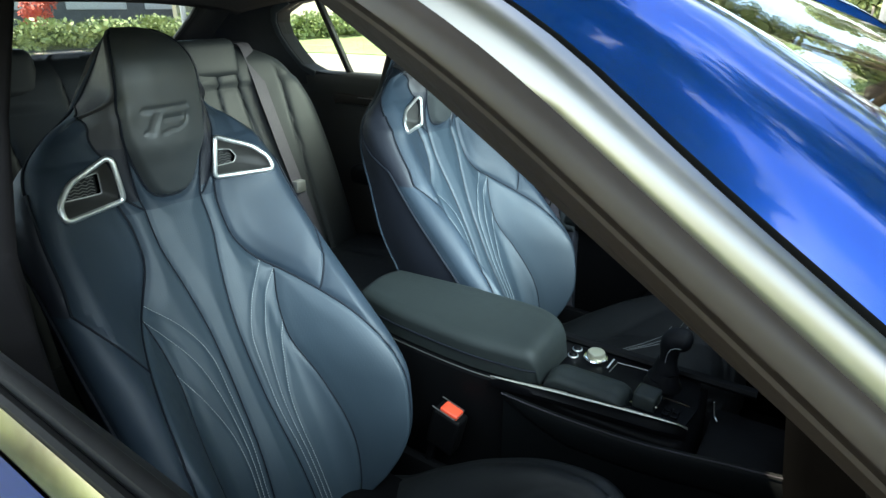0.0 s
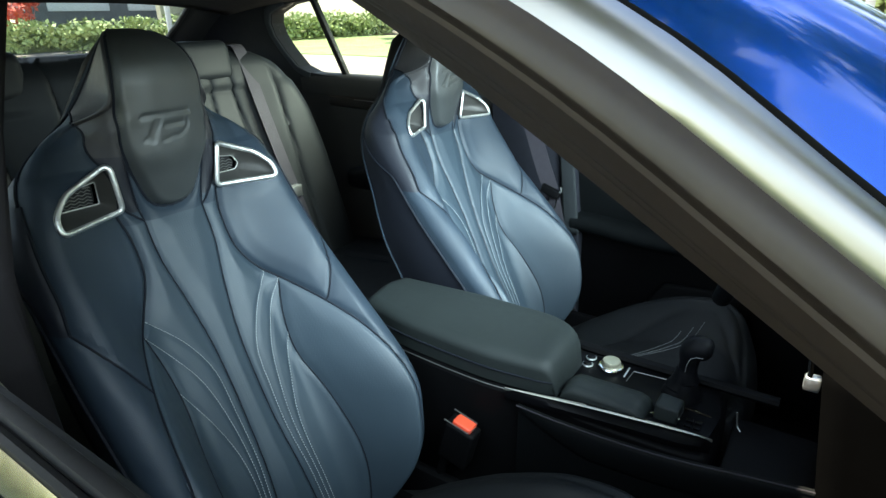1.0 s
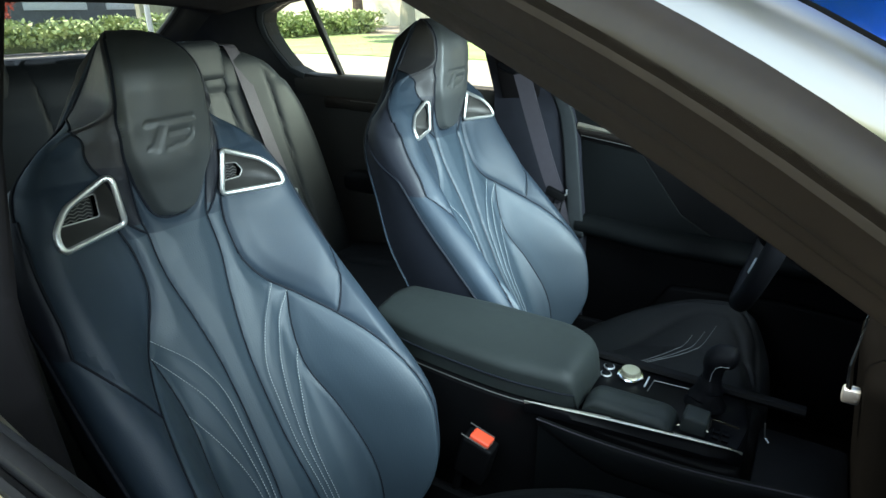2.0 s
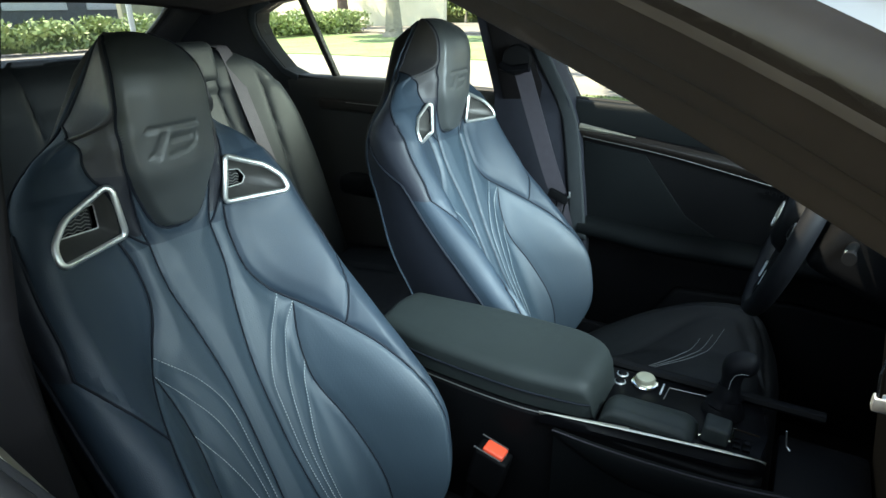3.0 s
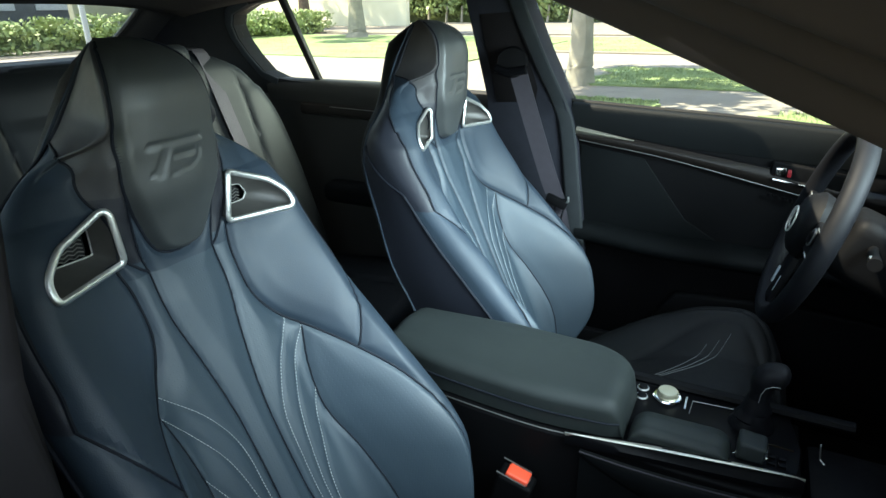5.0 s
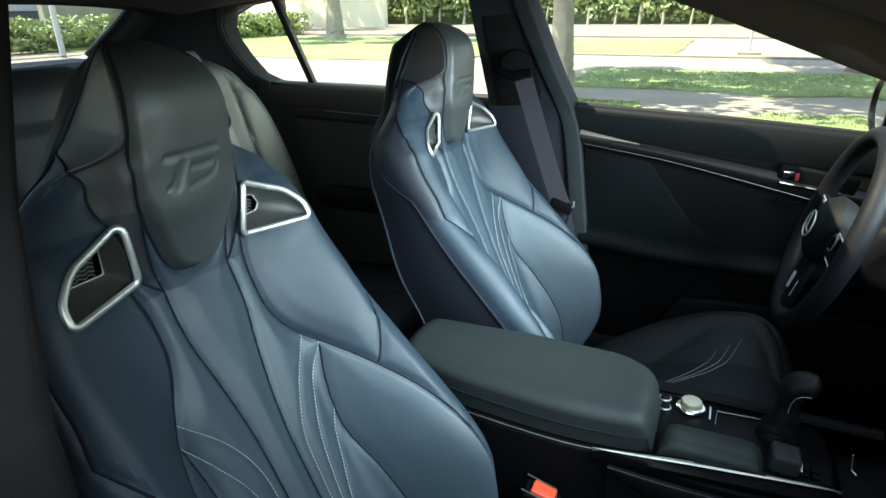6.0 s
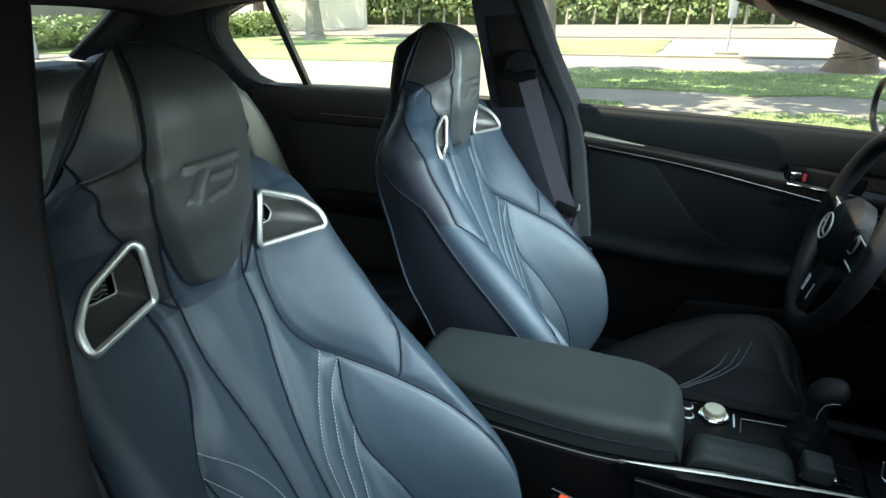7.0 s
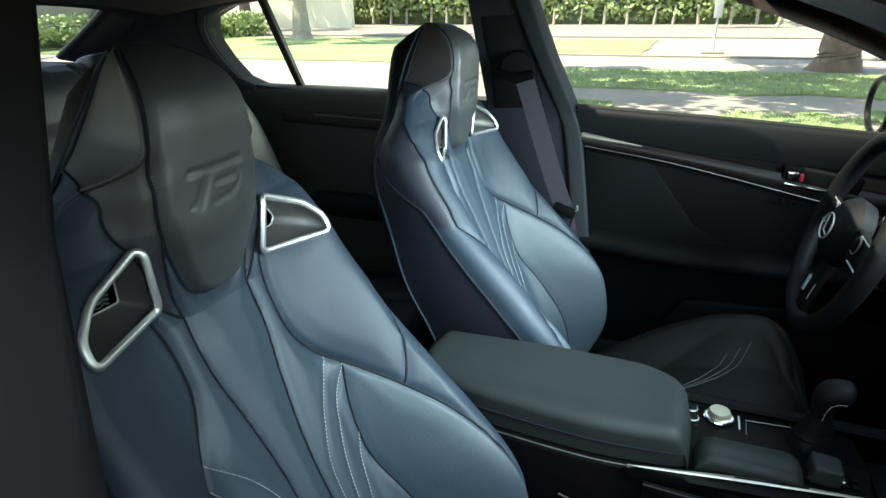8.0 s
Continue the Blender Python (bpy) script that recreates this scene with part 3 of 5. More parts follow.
        # The piped edge where the bolster turns into the side.
        i = half + side * (NF + NA)
        turn = [(float(np.interp(z, zs, X[:, i])), float(np.interp(z, zs, S[:, i])) + side * 0.0008, z) for z in np.linspace(0.973, 0.46, 50)]
        part("edge_piping", tube(turn, 0.0030, 8), PIPING, back)
        cheek_edge = []
        for z in np.linspace(1.094, 1.292, 50):
            col = float(np.interp(z, edge_z, edge_col))
            i, part_way = half + side * int(col), col - int(col)
            xa, xc = (float(np.interp(z, zs, X[:, k])) for k in (i, i + side))
            sa, sc = (float(np.interp(z, zs, S[:, k])) for k in (i, i + side))
            cheek_edge.append((xa + (xc - xa) * part_way + 0.0008, sa + (sc - sa) * part_way + side * 0.0008, z))
        cheek_edge = [tuple(q) for q in spline(cheek_edge[::4] + cheek_edge[-1:], 50)]
        part("edge_piping", tube(cheek_edge, 0.0024, 6), PIPING, back)
        i = half + side * (S.shape[1] // 2)
        rear = [(float(np.interp(z, zs, X[:, i])) - 0.001, float(np.interp(z, zs, S[:, i])) + side * 0.001, z) for z in np.linspace(0.60, 1.296, 60)]
        part("edge_piping", tube(rear, 0.0026, 6), LEATHER, back)
        # Threads: short dashes along three curves.
        verts, faces = [], []
        for line in STITCHES:
            length = sum(math.dist(a, b) for a, b in zip(line, line[1:]))
            n = int(length / 0.0045)
            pts = [Vector(on_seat(side * s, z, 0.0013)) for s, z in spline(line, 2 * n)]
            for i in range(0, 2 * n - 1, 2):
                a, b = pts[i], pts[i + 1]
                b = a + (b - a) * 1.15
                w = (b - a).cross(Vector((1, 0, 0))).normalized() * 0.00045
                h = Vector((0.0005, 0, 0))
                base = len(verts)
                verts += [a - w - h, a + w - h, b + w - h, b - w - h, a - 0.6 * w + h, a + 0.6 * w + h, b + 0.6 * w + h, b - 0.6 * w + h]
                faces += [tuple(base + q for q in quad) for quad in ((4, 5, 6, 7), (0, 1, 5, 4), (1, 2, 6, 5), (2, 3, 7, 6), (3, 0, 4, 7))]
        st = link_mesh("stitching", verts, faces, THREAD, back, "pale grey thread stitching", smooth=False)
        st["kind"] = "stuff"
        # The vent through the shoulder: bezel, funnel and dark inner slot.
        ring = rounded_outline([(side * s, z) for s, z in VENT], 0.010)
        rim = [Vector((seat_front(s, z) + 0.0085, s, z)) for s, z in ring]
        bezel = part("vent_bezel", tube(rim, 0.0043, 10, closed=True, flat=0.8, up=(1, 0, 0)), SATIN, back, "satin metal bezel round the shoulder opening")
        slot = [Vector((-0.026, s, z)) for s, z in rounded_outline([(side * s, z) for s, z in SLOT], 0.004)]
        rings = [rim, [p + Vector((-0.010, 0, 0)) for p in rim]] + [[a.lerp(b, t) + Vector((-0.010 * (1 - t), 0, 0)) for a, b in zip(rim, slot)] for t in (0.35, 0.7, 1.0)]
        verts = [v for r in rings for v in r]
        m = len(rim)
        faces = [(k * m + i, k * m + (i + 1) % m, (k + 1) * m + (i + 1) % m, (k + 1) * m + i) for k in range(len(rings) - 1) for i in range(m)]
        link_mesh("vent_funnel", verts, faces, DUCT, bezel, "grey metallic funnel")
        part("slot_rim", tube(slot, 0.0012, 6, closed=True, up=(1, 0, 0)), SATIN, bezel)
        deeper = [p + Vector((-0.012, 0, 0)) for p in slot]
        link_mesh("slot_mesh", deeper, [tuple(range(m))], MESH, bezel, "black mesh", smooth=False)
        for k in range(6):
            z0 = 1.0685 + 0.0048 * k
            y1 = min(0.147, 0.099 + (1.0945 - z0) * 5.0)
            zig = [(-0.030, side * y, z0 + (0.0013 if i % 2 else -0.0013)) for i, y in enumerate(np.linspace(0.099, y1, 9))]
            part("mesh_bar", tube(zig, 0.0008, 5), DUCT, bezel)

    # The cushion.
    cushion = thing("cushion", "", "")
    cushion.parent = seat
    top = curve((0.18, 0.41), (0.30, 0.435), (0.37, 0.468), (0.50, 0.52), (0.62, 0.555), (0.69, 0.565), (0.74, 0.558), (0.785, 0.528), (0.81, 0.47), (0.815, 0.42))
    rise = curve((0.18, 0.01), (0.30, 0.02), (0.40, 0.045), (0.50, 0.07), (0.62, 0.085), (0.69, 0.085), (0.74, 0.07), (0.79, 0.02), (0.815, 0.0))
    wide = curve((0.18, 0.20), (0.3, 0.235), (0.6, 0.245), (0.72, 0.235), (0.79, 0.205), (0.815, 0.16))
    xs = np.concatenate([np.linspace(0.18, 0.70, 60), np.linspace(0.71, 0.815, 24)])
    us = np.linspace(-1.25, 1.25, 111)
    cush_lines = [spline(l, 14) for l in ([(0.25, 0.085), (0.44, 0.10), (0.53, 0.135), (0.605, 0.163), (0.66, 0.175), (0.71, 0.160), (0.76, 0.09), (0.785, 0.0)], [(0.25, 0.205), (0.45, 0.213), (0.62, 0.213), (0.72, 0.195), (0.765, 0.15), (0.79, 0.0)])]
    threads = ([(0.512, 0.004), (0.568, 0.050), (0.600, 0.090), (0.625, 0.128)], [(0.520, 0.003), (0.586, 0.050), (0.622, 0.092), (0.650, 0.135)], [(0.530, 0.003), (0.603, 0.052), (0.642, 0.098), (0.672, 0.145)])

    def cush(u, x):
        w = float(wide(x))
        if abs(u) <= 1:
            s = u * w
            z = float(top(x)) + float(rise(x)) * float(smooth01((abs(s) - 0.10) / 0.09)) - 0.03 * max(0, abs(u) - 0.86) ** 2 / 0.02
            d = np.array([float(distance_to(np.array(x), np.array(abs(s)), l)) for l in cush_lines])
            z += 0.006 * float(smooth01(d.min() / 0.035)) - 0.006 * float(np.exp(-((d.min() / 0.004) ** 2)))
            return (x, s, z)
        t = (abs(u) - 1) / 0.25
        z1 = float(top(x)) + float(rise(x)) - 0.03
        return (x, math.copysign(w + 0.012 * math.sin(math.pi * t * 0.7), u), z1 * (1 - t) + 0.36 * t)

    sheet("cushion_cover", cush, us, xs, CUSHION_SHADED, cushion, "dark leather cushion with raised side bolsters")
    for side in (1, -1):
        verts, faces = [], []
        for line in threads:
            pts = [Vector(cush(side * s / float(wide(x)), x)) + Vector((0, 0, 0.001)) for x, s in spline(line, 100)]
            for i in range(0, 99, 2):
                a, b = pts[i], pts[i] + (pts[i + 1] - pts[i]) * 1.15
                w = (b - a).cross(Vector((0, 0, 1))).normalized() * 0.0005
                h = Vector((0, 0, 0.0007))
                base = len(verts)
                verts += [a - w - h, a + w - h, b + w - h, b - w - h, a - 0.6 * w + h, a + 0.6 * w + h, b + 0.6 * w + h, b - 0.6 * w + h]
                faces += [tuple(base + q for q in quad) for quad in ((4, 5, 6, 7), (0, 1, 5, 4), (1, 2, 6, 5), (2, 3, 7, 6), (3, 0, 4, 7))]
        link_mesh("stitching", verts, faces, THREAD, cushion, "pale grey thread stitching", smooth=False)["kind"] = "stuff"
    part("seat_base", box(0.20, 0.74, -0.20, 0.20, 0.30, 0.47, 0.03), BLACK, seat, "black plastic seat base")
    for side in (1, -1):
        part("slide_rail", box(0.15, 0.80, side * 0.19 - 0.02, side * 0.19 + 0.02, 0.262, 0.31, 0.004), SATIN, seat, "grey metal slide rail")
        part("side_cover", box(0.12, 0.62, side * 0.235 - 0.012, side * 0.235 + 0.012, 0.36, 0.50, 0.010), BLACK, seat)
    return seat


DENSE = {"shoulder": SHOULDER, "split": SPLIT, "neck": NECK, "tab": TAB, "pad": PAD, "outer": OUTER, "centre": CENTRE, "bolster": BOLSTER}
seat_passenger = build_seat()
seat_passenger.location = (0, -0.38, 0)
copy_thing(seat_passenger, pose(0, 0.38, 0))


# ---- the shell of the car ----
def side_in(z):
    """Half the width of the cabin at a height, at the trim."""
    return 0.755 - 0.42 * max(0.0, z - 1.085)


def plate(name, outline, sgn, mat, label, inset=0.0, thick=0.05, bevel=0.008, kind="structure", parent=None):
    bm = prism(outline, lambda x, z: (x, sgn * (side_in(z) - inset), z), lambda x, z: (x, sgn * (side_in(z) - inset + thick), z), bevel)
    ob = part(name, bm, mat, parent)
    return ob if parent else tagged(ob, label, "pillar", kind=kind)


floor = sheet("floor", lambda u, v: (u, v, 0.25 + 0.10 * math.exp(-((v / 0.13) ** 2))), np.linspace(-1.0, 1.45, 30), np.linspace(-0.80, 0.80, 33), CARPET, None, "", 0.02)
tagged(floor, "black carpeted car floor with centre tunnel", "floor", kind="structure")


def roof_z(x, y):
    return 1.415 - 0.10 * (abs(y) / 0.62) ** 3 * 0.5 - 0.06 * max(0, (-x - 0.45) / 0.6) ** 2 - 0.02 * max(0, (x - 0.25) / 0.3) ** 2


ceiling = sheet("ceiling", lambda u, v: (u, v, roof_z(u, v) - 0.005), np.linspace(-1.02, 0.50, 30), np.linspace(-0.58, 0.58, 30), HEADLINER, None, "", 0.012)
tagged(ceiling, "black cloth headliner", "ceiling", kind="structure")
roof = sheet("car_roof", lambda u, v: (u, v, roof_z(u, v) + 0.035), np.linspace(-1.04, 0.52, 30), np.linspace(-0.66, 0.66, 30), BLUE, None, "", 0.006)
tagged(roof, "glossy blue painted steel car roof", "car roof", kind="structure")

B_PILLAR = [(-0.03, 0.30), (-0.035, 1.09), (-0.055, 1.38), (0.09, 1.38), (0.143, 1.216), (0.192, 1.09), (0.222, 1.0), (0.265, 0.70), (0.275, 0.30)]
C_PILLAR = [(-0.60, 1.355), (-0.68, 1.356), (-0.736, 1.352), (-0.80, 1.343), (-0.88, 1.314), (-0.902, 1.282), (-0.904, 1.241), (-0.884, 1.19), (-0.85, 1.135), (-0.80, 1.113), (-0.74, 1.107), (-0.67, 1.104), (-0.67, 1.100), (-0.76, 1.092), (-0.86, 1.06), (-1.50, 1.06), (-1.45, 1.20), (-1.02, 1.40), (-0.60, 1.40)]
RAIL = [(-0.62, 1.355), (0.09, 1.362), (0.42, 1.372), (0.47, 1.41), (-0.62, 1.41)]
for sgn, where in ((1, "left"), (-1, "right")):
    # The near pillar takes the shaded copy of the trim.
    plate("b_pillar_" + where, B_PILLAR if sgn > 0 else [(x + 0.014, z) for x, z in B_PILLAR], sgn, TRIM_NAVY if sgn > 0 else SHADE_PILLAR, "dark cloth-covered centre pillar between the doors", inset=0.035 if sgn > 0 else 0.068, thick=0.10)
    plate("c_pillar_" + where, C_PILLAR, sgn, TRIM_DARK, "dark trimmed rear pillar round the quarter window", inset=0.006, thick=0.06)
    plate("roof_rail_" + where, RAIL, sgn, HEADLINER, "black cloth roof rail above the doors", inset=0.03, thick=0.08)

# Grey edging: along the front of the far centre pillar and round the quarter windows, where window light is put into
# the colour.
EDGE_LINE = [(0.090, 1.38), (0.143, 1.216), (0.192, 1.09), (0.222, 1.0), (0.265, 0.70)]
edge_pts = spline(EDGE_LINE, 40)
edging = sheet("pillar_edging", lambda u, v: (edge_pts[v][0] + 0.004 - u * (0.042 + 0.015 * max(0.0, 1.1 - edge_pts[v][1])), side_in(edge_pts[v][1]) - 0.0400 - 0.0015 * math.sin(math.pi * u), edge_pts[v][1]), np.linspace(0, 1, 7), range(40), TRIM_LIGHT, None, "", 0.004)
tagged(edging, "grey cloth edging of the centre pillar", "pillar", kind="structure")
for sgn, where in ((1, "left"), (-1, "right")):
    inner_line = C_PILLAR[3:10]
    outer_line = []
    for x, z in inner_line:
        away = Vector((x + 0.72, z - 1.23)).normalized() * 0.030
        outer_line.append((x + away.x, z + away.y))
    plate("quarter_trim_" + where, [(x - 0.004 * (1 if x < -0.8 else 0), z) for x, z in inner_line] + outer_line[::-1], sgn, TRIM_LIGHT, "trim round the quarter window, made paler for window light", inset=0.012, thick=0.012, bevel=0.003)

# The front pillars: trim, frame, bright moulding and painted post, each a sweep between two leaning lines.
INNER = ((0.33, 0.445, 1.408), (0.57, 0.540, 1.325), (0.807, 0.640, 1.236), (1.20, 0.735, 1.04))
FRAME = ((0.42, 0.61, 1.43), (0.70, 0.668, 1.328), (0.88, 0.703, 1.232), (1.22, 0.78, 1.03))
BRIGHT_A = ((0.46, 0.612, 1.435), (0.724, 0.665, 1.334), (0.888, 0.699, 1.242), (1.228, 0.7835, 1.0415))
BRIGHT_B = ((0.50, 0.606, 1.440), (0.760, 0.658, 1.336), (0.900, 0.692, 1.252), (1.24, 0.78, 1.045))
POST_A = ((0.503, 0.603, 1.440), (0.763, 0.655, 1.336), (0.904, 0.689, 1.2515), (1.245, 0.777, 1.045))
POST_B = ((0.56, 0.530, 1.450), (0.815, 0.592, 1.341), (0.923, 0.617, 1.285), (1.30, 0.70, 1.06))


def band(name, a, b, sgn, mat, parent, depth=0.012, crown=0.0, label="", beads=()):
    """A strip between two lines, domed by crown, with an underside depth below; beads: (place across, height, width) of ribs on the underside."""
    n = 40
    pa, pb = spline(a, n), spline(b, n)
    bm = bmesh.new()
    rows = []
    for p, q in zip(pa, pb):
        p, q = Vector((p[0], sgn * p[1], p[2])), Vector((q[0], sgn * q[1], q[2]))
        out = Vector((0.35, sgn * 0.62, 0.70)).normalized()
        ring = [p.lerp(q, t) + out * crown * math.sin(math.pi * t) for t in np.linspace(0, 1, 9)]
        ring += [q.lerp(p, t) - out * (depth + sum(h * math.exp(-(((1 - t - c) / w) ** 2)) for c, h, w in beads)) for t in np.linspace(0, 1, 41 if beads else 2)]
        rows.append([bm.verts.new(v) for v in ring])
    m = len(rows[0])
    for r, s in zip(rows, rows[1:]):
        for i in range(m):
            bm.faces.new((r[i], r[(i + 1) % m], s[(i + 1) % m], s[i]))
    bm.faces.new(rows[0])
    bm.faces.new(rows[-1][::-1])
    return part(name, bm, mat, parent, label)


for sgn, where in ((1, "left"), (-1, "right")):
    post = thing("a_pillar_" + where, "blue front pillar with chrome moulding and dark inner trim", "pillar", kind="structure")
    band("inner_trim", INNER, FRAME, sgn, TRIM_PILLAR, post, 0.004, 0.004, "dark brown-black inner trim with raised ribs", ((0.22, 0.013, 0.10), (0.52, 0.010, 0.09), (0.82, 0.014, 0.12)))
    band("door_frame", FRAME, BRIGHT_A, sgn, FRAME_LIT, post, 0.01, 0.003)
    band("chrome_moulding", BRIGHT_A, BRIGHT_B, sgn, MOULDING, post, 0.012, 0.0045, "bright chrome window moulding")
    band("gap_seal", BRIGHT_B, POST_A, sgn, RUBBER, post, 0.02, -0.004)
    band("painted_post", POST_A, POST_B, sgn, BLUE, post, 0.02, 0.016, "glossy blue painted post")
    inward = tuple((x + 0.03, y - 0.03, z + 0.025) for x, y, z in INNER)
    band("inner_face", inward, POST_B, sgn, TRIM_DARK, post, 0.003, 0.0)

screen = sheet("windscreen", lambda u, v: (1.30 - 0.80 * v + 0.10 * (1 - u * u) * (1 - 0.3 * v), u * (0.69 - 0.17 * v), 1.055 + 0.375 * v + 0.02 * math.sin(math.pi * v)), np.linspace(-1, 1, 30), np.linspace(0, 1, 24), GLASS, None, "", 0.005)
tagged(screen, "clear curved windscreen reflecting trees", "windscreen", kind="structure")
screen.visible_shadow = False
hood = sheet("bonnet", lambda u, v: (1.28 + 1.15 * v, u * (0.80 - 0.08 * v * v), 1.035 - 0.10 * v - 0.22 * v**3 - 0.05 * u**4), np.linspace(-1, 1, 30), np.linspace(0, 1, 24), BLUE, None, "", 0.006)
tagged(hood, "glossy blue painted bonnet", "bonnet", kind="structure")

bulk = part("firewall", box(1.36, 1.42, -0.82, 0.82, 0.2, 1.03, 0.01), BLACK)
tagged(bulk, "black firewall behind the dashboard", "firewall", kind="structure")
for sgn, where in ((1, "left"), (-1, "right")):
    kick = part("kick_panel_" + where, box(1.12, 1.38, sgn * 0.78 - 0.03, sgn * 0.78 + 0.03, 0.2, 1.02, 0.01), BLACK)
    tagged(kick, "black plastic side panel of the footwell", "side panel", kind="structure")
    rocker = part("sill_" + where, box(-1.0, 1.4, sgn * 0.80 - 0.05, sgn * 0.80 + 0.05, 0.16, 0.42, 0.02), BLACK)
    tagged(rocker, "black sill trim under the doors", "sill", kind="structure")
# Rear screen, parcel shelf and tail.
rear_glass = sheet("rear_window", lambda u, v: (-1.42 + 0.44 * v - 0.06 * (1 - u * u), u * (0.58 - 0.17 * v), 1.19 + 0.185 * v), np.linspace(-1, 1, 20), np.linspace(0, 1, 12), GLASS, None, "", 0.004)
tagged(rear_glass, "clear sloping rear window", "window", kind="structure")
rear_glass.visible_shadow = False
for sgn, where in ((1, "left"), (-1, "right")):
    edge = [(-0.94, sgn * 0.395, 1.375), (-1.10, sgn * 0.455, 1.31), (-1.40, sgn * 0.545, 1.20)]
    outer = [(-0.90, sgn * 0.70, 1.40), (-1.10, sgn * 0.70, 1.36), (-1.48, sgn * 0.75, 1.16)]
    pa, pb = spline(edge, 12), spline(outer, 12)
    ob = sheet("rear_quarter_" + where, lambda u, v: tuple(pa[int(v)] * (1 - u) + pb[int(v)] * u), np.linspace(0, 1, 8), range(12), TRIM_DARK, None, "", 0.02)
    tagged(ob, "dark trim beside the rear window", "pillar", kind="structure")
    part("window_surround", tube([tuple(p) for p in pa], 0.009, 8), RUBBER, ob)
shelf = part("parcel_shelf", box(-1.50, -0.86, -0.56, 0.56, 1.13, 1.185, 0.015), TRIM_DARK)
tagged(shelf, "dark carpeted parcel shelf behind the rear seat", "parcel shelf", kind="structure")
tail = part("boot_lid", box(-2.1, -1.43, -0.80, 0.80, 0.60, 1.14, 0.06, 4), BLUE)
tagged(tail, "glossy blue painted boot lid", "boot lid", kind="structure")

# The wings, nose and wheels that close the body.
WHEELS = ((1.60, 0.335), (-1.30, 0.335))


def wing(name, x0, x1, top, sgn, label):
    """A painted side panel with its wheel arch left open."""
    bm = bmesh.new()
    nx, nz = 46, 22
    grid = []
    for i in range(nx + 1):
        x = x0 + (x1 - x0) * i / nx
        row = []
        for j in range(nz + 1):
            u = j / nz
            y = 0.80 + 0.06 * math.sin(math.pi * min(u, 0.8) / 1.2) - 0.09 * max(0.0, (x - 1.9) / 0.55) ** 2 - 0.06 * max(0.0, (-1.7 - x) / 0.4) ** 2
            row.append(bm.verts.new((x, sgn * y, top(x) + (0.24 - top(x)) * u)))
        grid.append(row)
    for a, b in zip(grid, grid[1:]):
        for j in range(nz):
            quad = (a[j], a[j + 1], b[j + 1], b[j])
            c = sum((v.co for v in quad), Vector()) / 4
            if all(math.hypot(c.x - wx, c.z - wz) > 0.385 for wx, wz in WHEELS):
                bm.faces.new(quad)
    bmesh.ops.delete(bm, geom=[v for v in bm.verts if not v.link_faces], context="VERTS")
    bmesh.ops.solidify(bm, geom=list(bm.faces), thickness=0.012)
    ob = part(name, bm, BLUE)
    return tagged(ob, label, "car wing", kind="structure")


for sgn, where in ((1, "left"), (-1, "right")):
    wing("front_wing_" + where, 1.25, 2.43, lambda x: 1.0 - 0.10 * (x - 1.28) / 1.15 - 0.22 * (max(x - 1.28, 0) / 1.15) ** 3, sgn, "glossy blue painted front wing with wheel arch")
    wing("rear_wing_" + where, -2.10, -0.98, lambda x: 1.085 + 0.03 * (x + 1.0), sgn, "glossy blue painted rear wing with wheel arch")
nose = sheet("nose_panel", lambda u, v: (2.40 + 0.07 * math.sin(math.pi * v) - 0.05 * u * u, u * 0.74, 0.715 - 0.47 * v), np.linspace(-1, 1, 24), np.linspace(0, 1, 10), BLUE, None, "", 0.01)
tagged(nose, "glossy blue painted nose panel", "car nose", kind="structure")
bumper = part("rear_bumper", box(-2.16, -1.96, -0.80, 0.80, 0.28, 0.62, 0.05, 4), BLUE)
tagged(bumper, "glossy blue painted rear bumper", "bumper", kind="structure")
chassis = thing("car_chassis", "black car underbody on four alloy wheels", "chassis", (0, 0, 0), kind="structure")
for wx, wz in WHEELS:
    for sgn in (1, -1):
        wh = new("wheel")
        wh.location, wh.parent = (wx, sgn * 0.74, wz), chassis
        turn = pose(0, 0, 0, 90 * -sgn, 0, 0)
        part("tyre", lathe([(0.235, -0.10), (0.30, -0.115), (0.328, -0.095), (0.335, 0.0), (0.328, 0.095), (0.30, 0.115), (0.235, 0.10)], 40, turn), RUBBER, wh)
        part("rim", lathe([(0.235, -0.09), (0.228, 0.06), (0.235, 0.098), (0.222, 0.10), (0.215, 0.05)], 40, turn), DUCT, wh)
        for k in range(5):
            a = 2 * math.pi * k / 5
            part("wheel_spoke", tube([(0.03 * math.cos(a), sgn * 0.07, 0.03 * math.sin(a)), (0.22 * math.cos(a), sgn * 0.085, 0.22 * math.sin(a))], [0.032, 0.024], 8, flat=0.6), DUCT, wh)

part("underbody", box(-2.0, 2.3, -0.62, 0.62, 0.20, 0.245, 0.01), BLACK, chassis)

# ---- rear seat ----
rear_seat = thing("rear_bench_seat", "dark leather rear bench seat with three headrests", "rear seat")


def rear_back(u, z):
    y = u * float(bench_edge(z))
    x = -0.60 - 0.20 * ((z - 0.5) / 0.65) + 0.040 * math.cos(3.0 * math.pi * y) * (1 if z < 1.1 else 0.6)
    edge = max(0, (z - 1.16) / 0.05)
    for s, turn in ((0.15, 0.02), (0.30, 0.05), (0.40, -0.06), (0.535, 0.0)):
        x -= 0.011 * math.exp(-(((abs(y) - s - turn * (z - 0.9)) / 0.006) ** 2))
    x -= 0.010 * math.exp(-(((z - 0.86) / 0.006) ** 2)) * (1 if abs(y) < 0.16 else 0)
    return (x - 0.05 * edge**2 - 0.05 * max(0, abs(u) - 0.93) ** 2 / 0.005, y, z)


